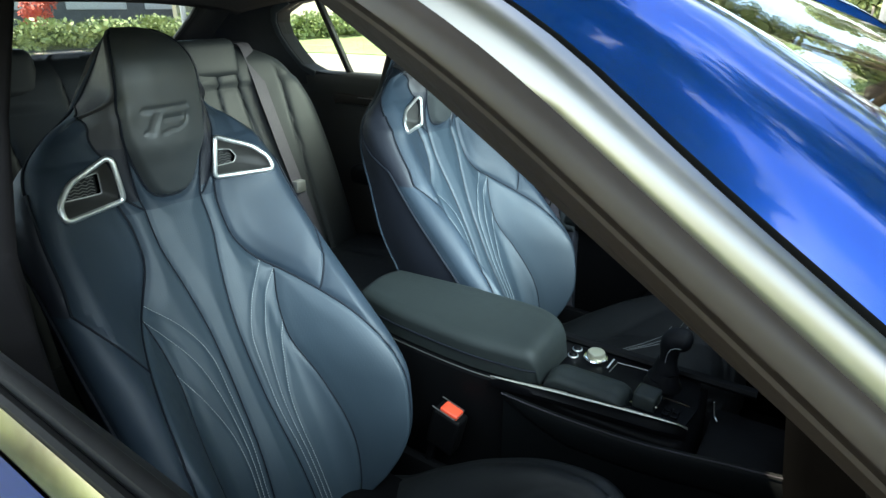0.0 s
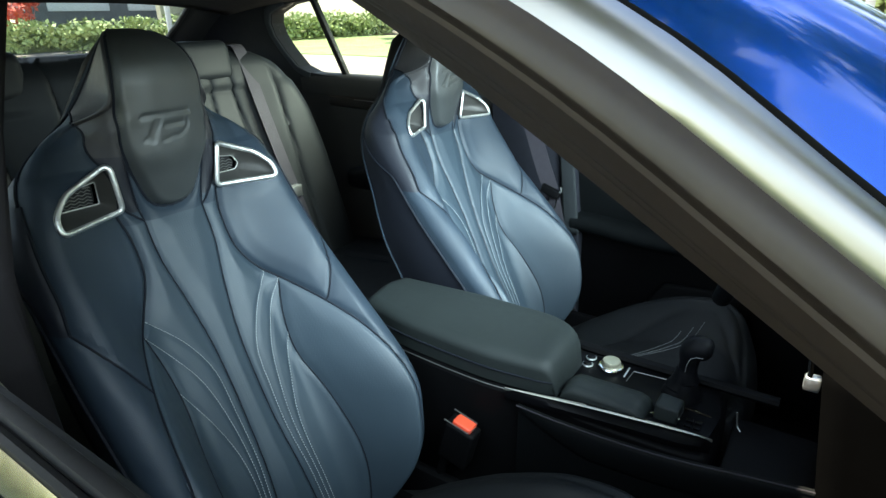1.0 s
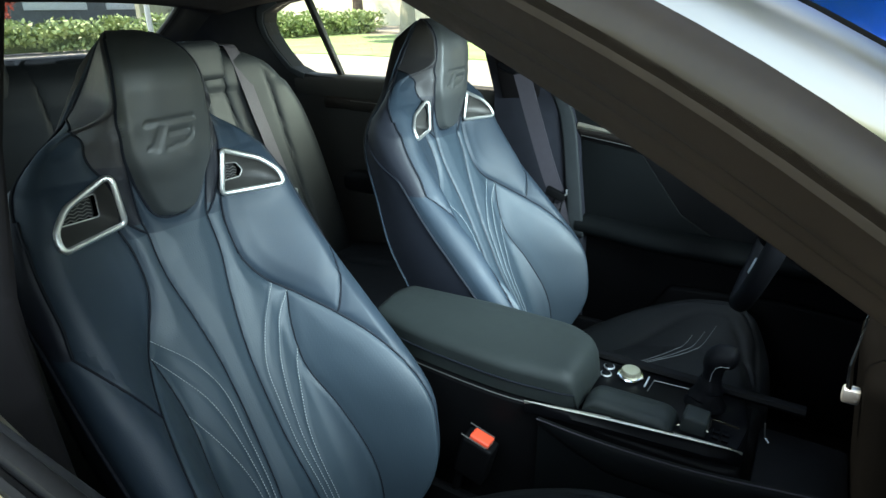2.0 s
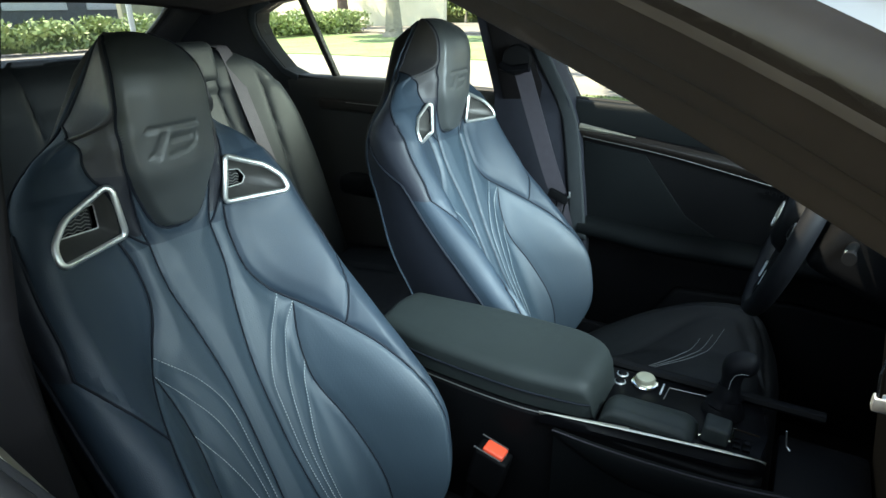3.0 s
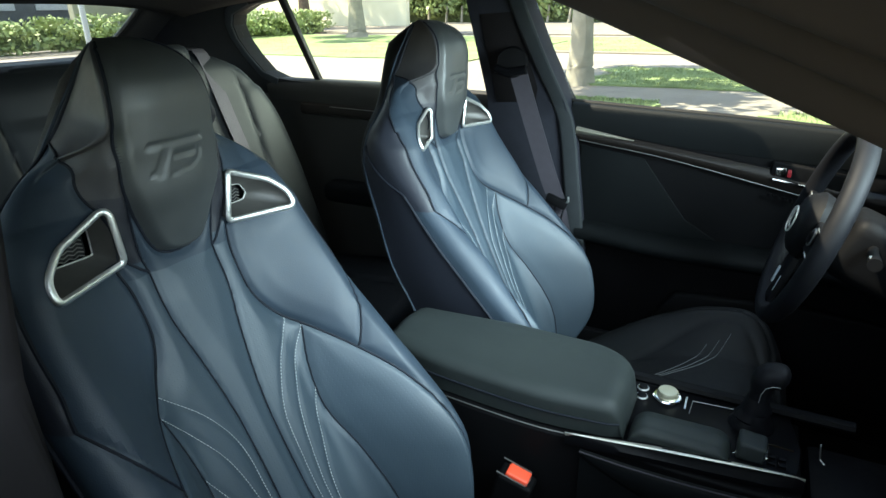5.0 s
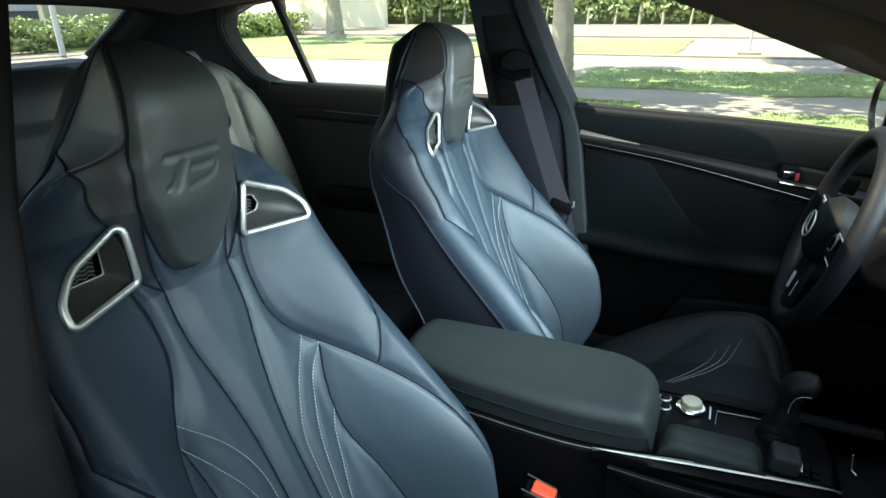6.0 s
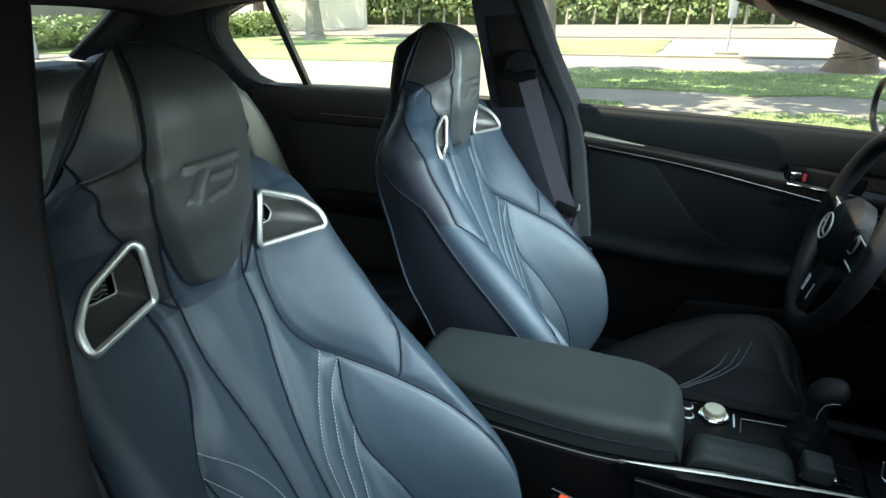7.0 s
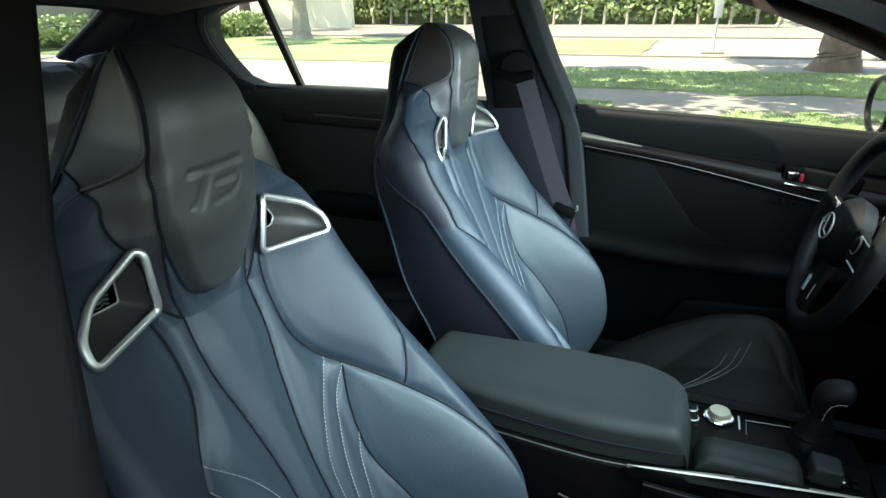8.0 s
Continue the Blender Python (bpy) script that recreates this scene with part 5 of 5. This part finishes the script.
part("grip", tube([tuple(p) for p in grip], [0.0155 + 0.0055 * smooth01((i - 6) / 9) - 0.012 * max(0, (i - 20) / 5) ** 3 for i in range(26)], 20, up=(0, 1, 0)), LEATHER_RIM, lever, "rounded black leather grip")
part("grip_stitch", tube([(0.7165, 0.0490, 0.752), (0.7175, 0.0470, 0.768), (0.722, 0.0447, 0.782), (0.731, 0.0437, 0.788), (0.741, 0.0440, 0.789)], 0.0004, 5), THREAD, lever)
# Small bright things in the forward tray.
part("tray", box(0.80, 0.93, -0.07, 0.11, 0.60, 0.66, 0.012), BLACK, console, "open forward tray")
part("tray_clip", tube([(0.806, 0.030, 0.718), (0.808, 0.031, 0.702), (0.810, 0.032, 0.690), (0.816, 0.026, 0.687)], 0.0011, 6), SATIN, console)

# ---- buckle beside the near seat ----
for y, sgn in ((-0.135, 1), (0.135, -1)):
    bk = thing("seat_belt_buckle", "black seat belt buckle with red release button", "belt buckle", group="front buckles")
    part("buckle_body", box(0.352, 0.412, y - 0.018, y + 0.018, 0.543, 0.628, 0.007, 3, (0, 14, 0)), BLACK, bk)
    rim_z = 0.6305
    part("buckle_lip", tube([(0.362, y - 0.017, rim_z + 0.008), (0.410, y - 0.017, rim_z - 0.004), (0.413, y, rim_z - 0.005), (0.410, y + 0.017, rim_z - 0.004), (0.362, y + 0.017, rim_z + 0.008)], 0.0012, 6), DUCT, bk)
    part("release_button", box(0.374, 0.412, y - 0.013, y + 0.013, 0.620, 0.635, 0.004, 3, (0, 14, 0)), RED, bk, "red release button")
    part("buckle_stalk", tube([(0.36, y, 0.57), (0.33, y - 0.005, 0.45), (0.30, y - 0.01, 0.34)], 0.009, 8), BLACK, bk)

# ---- dashboard and steering wheel ----
dash = thing("dashboard", "black dashboard with chrome-edged centre stack", "dashboard")


def dash_top(u, y):
    prof = ((1.34, 1.04), (1.20, 1.045), (1.08, 1.04), (1.02, 1.025), (0.99, 0.995), (0.985, 0.95), (1.00, 0.88), (1.03, 0.80), (1.06, 0.72), (1.10, 0.62), (1.18, 0.45), (1.25, 0.30))
    x, z = prof[u]
    hump = 0.05 * math.exp(-(((y - 0.38) / 0.20) ** 2)) if u < 6 else 0
    return (x - 0.04 * math.exp(-((y / 0.16) ** 4)) * (1 if u > 2 else 0), y, z + hump)


sheet("dash_shell", dash_top, range(12), np.linspace(-0.74, 0.74, 60), SOFT_TOUCH, dash, "", 0.01)
part("centre_tower", box(0.93, 1.05, -0.115, 0.115, 0.40, 0.92, 0.03, 4, (0, -8, 0)), MATT_BLACK, dash)
part("stack_edge", tube([(0.888, -0.060, 0.850), (0.882, -0.060, 0.90), (0.885, -0.062, 0.975)], [0.004, 0.003, 0.002], 8), CHROME, dash, "chrome edging of the centre stack")
part("stack_foot", box(0.880, 0.900, -0.066, -0.048, 0.846, 0.866, 0.004), SATIN, dash)

wheel = thing("steering_wheel", "black leather steering wheel with satin spokes", "steering wheel", at=(0.768, 0.385, 0.942))
wheel.rotation_euler = (0, radians(-74), 0)
ringp = [(0.182 * math.cos(a), 0.182 * math.sin(a), 0.0) for a in np.linspace(0, 2 * math.pi, 64, endpoint=False)]
part("rim", tube(ringp, 0.0165, 14, closed=True, flat=1.1), LEATHER_RIM, wheel)
part("hub", lathe([(0.03, -0.03), (0.058, -0.02), (0.066, 0.005), (0.056, 0.022), (0.04, 0.030), (0.0, 0.032)], 36), BLACK, wheel, "black airbag hub")
emblem = [(0.024 * math.cos(a), 0.032 * math.sin(a), 0.036) for a in np.linspace(0, 2 * math.pi, 32, endpoint=False)]
part("emblem_ring", tube(emblem, 0.0017, 6, closed=True), BRUSHED, wheel, "chrome oval ring emblem")
part("emblem_stroke", tube([(0.018, 0.014, 0.036), (-0.010, 0.004, 0.036), (-0.012, -0.018, 0.036)], 0.0015, 6), BRUSHED, wheel)
for ang in (90, -90, 180):
    c, s = math.cos(radians(ang)), math.sin(radians(ang))
    sp = part("spoke", prism([(0.06, -0.030), (0.06, 0.030), (0.12, 0.024), (0.178, 0.026), (0.178, -0.026), (0.12, -0.024)], lambda x, y: (x * c - y * s, x * s + y * c, 0.006), lambda x, y: (x * c - y * s, x * s + y * c, -0.008), 0.004), BLACK, wheel)
    for d in (-1, 1):
        reach = (0.105, 0.122, 0.138) if ang == 180 else (0.09, 0.12, 0.15)
        part("spoke_trim", tube([((x * c - y * s), (x * s + y * c), 0.006) for x, y in zip(reach, (0.024 * d, 0.0235 * d, 0.024 * d))], 0.0075 if ang == 180 and d < 0 else 0.0018, 8, flat=0.5), SATIN, sp, "satin spoke trim")
for d in (1, -1):
    part("thumb_switch", lathe([(0.012, 0.008), (0.014, 0.012), (0.010, 0.016), (0.0, 0.0165)], 20, pose(0.010, 0.105 * d, 0.0)), GLOSS, wheel)
    part("switch_ring", lathe([(0.014, 0.008), (0.017, 0.011), (0.0155, 0.013), (0.0135, 0.012)], 20, pose(0.010, 0.105 * d, 0.0)), DUCT, wheel)
column = part("steering_column", box(0.80, 1.05, 0.325, 0.445, 0.82, 0.94, 0.03, 4, (0, 24, 0)), BLACK, dash)
part("wiper_stalk", tube([(0.86, 0.33, 0.93), (0.85, 0.27, 0.94), (0.845, 0.21, 0.945)], [0.008, 0.009, 0.011], 10), BLACK, dash)
part("stalk_mark", box(0.838, 0.846, 0.215, 0.235, 0.942, 0.952, 0.002), SATIN, dash)
part("paddle", box(0.785, 0.79, 0.245, 0.275, 0.93, 1.01, 0.002), SATIN, dash, "satin gearshift paddle")

# ---- door mirror outside the driver's window ----
mirror = thing("door_mirror", "black framed door mirror with blue shell", "door mirror")
bm = lathe([(0.02, 0.09), (0.07, 0.07), (0.095, 0.03), (0.10, 0.0), (0.094, -0.010), (0.084, -0.010), (0.079, -0.002)], 32)
for v in bm.verts:
    v.co = Vector((v.co.z + 0.912, 0.975 + v.co.x * 1.15, 1.09 + v.co.y * 0.76))
part("mirror_shell", bm, GLOSS, mirror)
bm = lathe([(0.0005, -0.006), (0.080, -0.0055)], 32)
for v in bm.verts:
    v.co = Vector((v.co.z + 0.914, 0.975 + v.co.x * 1.15, 1.09 + v.co.y * 0.76))
part("mirror_glass", bm, material("mirror glass", (0.85, 0.87, 0.86), 0.03, metal=1.0, vary=0.02, rough_vary=0.01), mirror, "", smooth=False)
part("mirror_foot", tube([(0.98, 0.78, 1.02), (0.985, 0.86, 1.05), (0.97, 0.92, 1.07)], [0.03, 0.028, 0.03], 10), BLUE, mirror)


# ---- the street ----
ASPHALT = material("pale concrete", (0.235, 0.205, 0.175), 0.9, vary=0.25, scale=0.5, grain=0.3, grain_scale=60)
PAVING = material("sunlit paving", (0.20, 0.17, 0.14), 0.9, vary=0.2, scale=0.8, grain=0.3, grain_scale=60)
GRASS = material("grass", (0.20, 0.25, 0.115), 0.9, vary=0.35, scale=0.8, spec=0.1)
LEAF = material("leaf", (0.23, 0.29, 0.11), 0.5, vary=0.35, scale=3.0, spec=0.4)
HEDGE_SHADE = material("hedge shade", (0.09, 0.12, 0.04), 0.5, vary=0.35, scale=3.0)
BARK = material("bark", (0.12, 0.085, 0.06), 0.9, vary=0.4, scale=6, grain=0.6, grain_scale=30)
PALE = material("pale bark", (0.28, 0.25, 0.20), 0.9, vary=0.25, scale=6)
POST = material("painted post", (0.38, 0.40, 0.42), 0.5, vary=0.1, scale=6)
STUCCO = material("stucco", (0.25, 0.23, 0.19), 0.9, vary=0.15, scale=2)
CREAM = material("cream stucco", (0.72, 0.68, 0.52), 0.9, vary=0.15, scale=0.7)
DARKWALL = material("dark wall", (0.06, 0.065, 0.07), 0.7, vary=0.2, scale=2)

ground = sheet("ground", lambda u, v: (u, v, 0.0), np.linspace(-400, 400, 21), np.linspace(-400, 400, 21), ASPHALT)
tagged(ground, "pale sunlit concrete street and drive", "street", kind="structure")
rng = random.Random(5)


def lawn(name, x0, x1, y0, y1, label, z=0.03, blades=16000):
    """A patch of turf with a ragged border and tufts."""
    n = 26
    edge = [(x0 + (x1 - x0) * i / n, y0 + rng.uniform(-0.25, 0.25)) for i in range(n)] + [(x1 + rng.uniform(-0.1, 0.1), y0 + (y1 - y0) * i / 6) for i in range(6)] + [(x1 - (x1 - x0) * i / n, y1 + rng.uniform(-0.25, 0.25)) for i in range(n)] + [(x0 + rng.uniform(-0.3, 0.3), y1 - (y1 - y0) * i / 6) for i in range(6)]
    ob = part(name, prism(edge, lambda x, y: (x, y, 0.0), lambda x, y: (x, y, z), 0), GRASS, smooth=False)
    verts, faces = [], []
    for _ in range(blades):
        x, y = rng.uniform(x0, x1), rng.uniform(y0, y1)
        h, a = rng.uniform(0.012, 0.04), rng.uniform(0, math.pi)
        dx, dy = 0.012 * math.cos(a), 0.012 * math.sin(a)
        b = len(verts)
        verts += [(x - dx, y - dy, z), (x + dx, y + dy, z), (x + dx * 0.2, y + dy * 0.2 + 0.02, z + h)]
        faces.append((b, b + 1, b + 2))
    tufts = link_mesh("tufts", verts, faces, GRASS, ob, smooth=False)
    return tagged(ob, label, "lawn", kind="stuff")


lawn("lawn", -2.2, 12.0, 9.8, 13.2, "sunlit green grass strip beside the drive")
lawn("lawn", -60.0, -6.0, 13.6, 25.5, "sunlit green verge under the street trees", blades=12000)
lawn("lawn", -6.0, -1.0, 17.4, 25.5, "sunlit green verge under the street trees", blades=3000)
lawn("lawn", 0.9, 4.5, 6.6, 7.9, "patchy grass at the kerb", blades=3000)
lawn("lawn", -2.2, -0.6, 7.4, 8.3, "patchy grass at the kerb", blades=1200)
walk_way = part("pavement", box(-80, 60, 27, 43, -0.05, 0.06, 0), PAVING, smooth=False)
tagged(walk_way, "pale sunlit pavement in front of the hedge", "pavement", kind="structure")
kerb = part("kerb", box(-6, 30, 17.0, 17.3, -0.05, 0.045, 0.015), PAVING, smooth=False)
tagged(kerb, "pale concrete kerb along the verge", "kerb", kind="structure")


def leaves(name, blobs, count, size, mat, parent=None, seed=1):
    """Many small leaves scattered through overlapping clumps (x, y, z, rx, ry, rz)."""
    r = np.random.RandomState(seed)
    pick = r.randint(0, len(blobs), count)
    b = np.array(blobs, float)[pick]
    d = r.normal(size=(count, 3))
    d /= np.linalg.norm(d, axis=1)[:, None]
    rad = r.uniform(0.55, 1.05, count)[:, None]
    c = b[:, :3] + d * b[:, 3:] * rad
    u = r.normal(size=(count, 3))
    u /= np.linalg.norm(u, axis=1)[:, None]
    v = np.cross(u, d + 0.01)
    v /= np.linalg.norm(v, axis=1)[:, None] + 1e-9
    s = (size * r.uniform(0.6, 1.4, count))[:, None]
    quad = np.stack([c - u * s, c + v * s * 0.55, c + u * s, c - v * s * 0.55], 1).reshape(-1, 3)
    faces = np.arange(count * 4).reshape(-1, 4)
    return link_mesh(name, quad.tolist(), faces.tolist(), mat, parent, smooth=False)


def hedge(x0, x1, y, h, depth, label, count, size, mat, seed, stems=True):
    r = random.Random(seed)
    hd = thing("hedge", label, "hedge", (0, 0, 0))
    blobs = []
    n = int((x1 - x0) / 0.9)
    for i in range(n):
        x = x0 + (x1 - x0) * (i + 0.5) / n
        for lv in np.linspace(0.3, 1.0, 4):
            blobs.append((x + r.uniform(-0.3, 0.3), y + r.uniform(-0.2, 0.2), h * lv + r.uniform(-0.15, 0.15), 0.7, depth, 0.45 * h / 2))
    cr = leaves("foliage", blobs, count, size, mat, hd, seed)
    cr["kind"] = "stuff"
    # A dark block inside the foliage, put in for the shade between leaves.
    part("inner_shade", box(x0, x1, y + 0.25 * depth, y + 0.75 * depth, 0.05, h * 0.85, 0.1), HEDGE_SHADE, hd)
    if stems:
        for i in range(int((x1 - x0) / 1.6)):
            x = x0 + 1.6 * (i + 0.5) + r.uniform(-0.3, 0.3)
            part("stem", tube([(x, y - depth * 0.8, 0), (x + r.uniform(-0.1, 0.1), y - depth * 0.6, h * 0.35)], [0.11, 0.07], 6), PALE, hd)
    return hd


hedge(-34, 22, 44.5, 3.6, 1.0, "tall sunlit hedge with pale stems along the pavement", 26000, 0.20, LEAF, 3)


def tree(x, y, r0, h, label, crown_r, count, seed, mat=BARK, lean=0.0, leaf=LEAF, size=0.16):
    rr = random.Random(seed)
    tr = thing("tree", label, "tree", (x, y, 0))
    pts = [(0, 0, -0.05), (0.02, 0, 0.35), (lean * 0.3, 0.02, h * 0.35), (lean * 0.7, 0.05, h * 0.6), (lean, 0, h)]
    p = spline(pts, 70)
    bm = tube([tuple(q) for q in p], [r0 * (1.0 + 0.45 * math.exp(-q[2] / 0.3)) * (1 - 0.55 * q[2] / h) for q in p], 20)
    for v in bm.verts:
        a = math.atan2(v.co.y, v.co.x)
        f = 1 + 0.06 * math.sin(5 * a + v.co.z * 0.6) + 0.025 * math.sin(11 * a - v.co.z)
        v.co.x, v.co.y = v.co.x * f, v.co.y * f
    trunk = part("trunk", bm, mat, tr)
    blobs = []
    for i in range(7):
        a = 2 * math.pi * i / 7 + rr.uniform(-0.3, 0.3)
        z0 = h * rr.uniform(0.55, 0.95)
        tip = (lean + crown_r * 0.8 * math.cos(a), crown_r * 0.8 * math.sin(a), z0 + rr.uniform(0.8, 2.2))
        part("limb", tube([tuple(q) for q in spline([(lean * z0 / h, 0, z0 * 0.8), (lean + 0.4 * crown_r * math.cos(a), 0.4 * crown_r * math.sin(a), z0 + 0.5), tip], 10)], [r0 * 0.4 * (1 - 0.08 * k) for k in range(10)], 7), mat, tr)
        for _ in range(4):
            blobs.append((tip[0] + rr.uniform(-1, 1), tip[1] + rr.uniform(-1, 1), tip[2] + rr.uniform(-0.6, 1.0), rr.uniform(0.6, 1.2), rr.uniform(0.6, 1.2), rr.uniform(0.4, 0.8)))
    for _ in range(6):
        blobs.append((lean + rr.uniform(-1, 1) * crown_r * 0.5, rr.uniform(-1, 1) * crown_r * 0.5, h + rr.uniform(0.8, 2.4), 1.1, 1.1, 0.8))
    leaves("crown", blobs, count, size, leaf, tr, seed)["kind"] = "stuff"
    return tr


tree(-2.25, 10.0, 0.20, 4.4, "street tree with pale brown bark on the kerb", 3.0, 7000, 11, PALE)
tree(3.15, 14.2, 0.36, 5.0, "broad flared trunk of a shade tree on the grass", 4.6, 9000, 12)
tree(-16.3, 23.5, 0.38, 5.0, "straight grey-brown trunk of a verge tree", 5.0, 11000, 13, PALE)
tree(-20.5, 46.0, 0.35, 6.0, "pale trunk before the hedge", 6.0, 12000, 14, PALE)
tree(4.9, 40.0, 0.45, 7.0, "pale palm-like trunk by the hedge", 7.0, 14000, 15, PALE)
tree(-27.0, 33.0, 0.40, 6.0, "leafy tree on the far verge", 4.0, 8000, 16)
sign = thing("sign_post", "grey metal sign post with a pale panel on the verge", "sign post", (0.85, 18.6, 0))
part("post", tube([(0, 0, 0), (0, 0, 1.9)], 0.034, 10), POST, sign)
part("panel", box(-0.11, 0.11, -0.06, 0.06, 0.95, 2.0, 0.02), POST, sign, "pale upright panel")
part("foot", box(-0.30, 0.30, -0.2, 0.2, 0, 0.07, 0.02), STUCCO, sign)
# Behind the car: clipped hedge, wall and pale posts.
hedge(0, 28, 21.5, 1.0, 0.8, "low clipped hedge behind the car", 12000, 0.09, LEAF, 21, False).rotation_euler = (0, 0, radians(90))
shrub = thing("red_shrub", "red flowering shrub behind the clipped hedge", "shrub", (-23.0, 9.3, 0))
leaves("blossom", [(0, 0, 1.3, 0.5, 0.5, 0.5), (0.1, 0.4, 1.9, 0.35, 0.35, 0.5), (0, -0.2, 0.6, 0.4, 0.4, 0.5)], 1500, 0.07, material("red blossom", (0.45, 0.07, 0.04), 0.6, vary=0.3), shrub, 23)["kind"] = "stuff"
part("stem", tube([(0, 0, 0), (0, 0.1, 1.2)], 0.04, 7), BARK, shrub)
long_wall = part("garden_wall", box(-60, -21.5, 37.0, 37.4, 0, 4.6, 0.03), CREAM, smooth=False)
tagged(long_wall, "pale cream garden wall beyond the verge", "wall", kind="structure")
garden = part("garden_wall", box(-31.0, -30.6, 19.5, 27, 0, 3.6, 0.03), STUCCO, smooth=False)
tagged(garden, "pale stucco garden wall behind the hedge", "wall", kind="structure")
house = thing("house", "low dark house with pale windows behind the hedge", "house", (-52, 24, 0))
part("wall", box(-4, 4, -16, 16, 0, 6, 0.1), DARKWALL, house, smooth=False)
for k in range(5):
    part("window", box(3.98, 4.1, -14 + 6 * k, -9.5 + 6 * k, 1.4, 3.6, 0.05), POST, house, "pale grey window")
part("roof", prism([(-17, 6), (17, 6), (0, 9)], lambda y, z: (-5, y, z), lambda y, z: (5, y, z), 0), DARKWALL, house, smooth=False)
lamp_post = thing("lamp_post", "white painted post behind the car", "post", (-18.2, 11.7, 0))
part("post", tube([(0, 0, 0), (0, 0, 5)], 0.085, 10), POST, lamp_post)
# Unseen trees, mirrored in the paint and the windscreen; the two over the front are added to block sky light. And the
# lawn on the near side.
tree(6.0, -1.2, 0.32, 3.6, "unseen tree ahead that dims the windscreen", 3.4, 12000, 31, size=0.22)
tree(6.5, 4.4, 0.30, 3.6, "unseen tree ahead that dims the windscreen", 3.4, 12000, 32, size=0.22)
tree(13.0, 9.0, 0.35, 4.4, "tall shade tree down the street", 4.2, 12000, 33, size=0.25)
# Added out of view to keep the sun off the near sill and pillar.
tree(-2.5, -3.0, 0.30, 4.4, "unseen tree that keeps the sun off the car", 3.2, 16000, 34, size=0.24)
lawn("lawn", -30.0, 30.0, -16.0, -2.2, "sunlit lawn on the near side of the car", blades=3000)
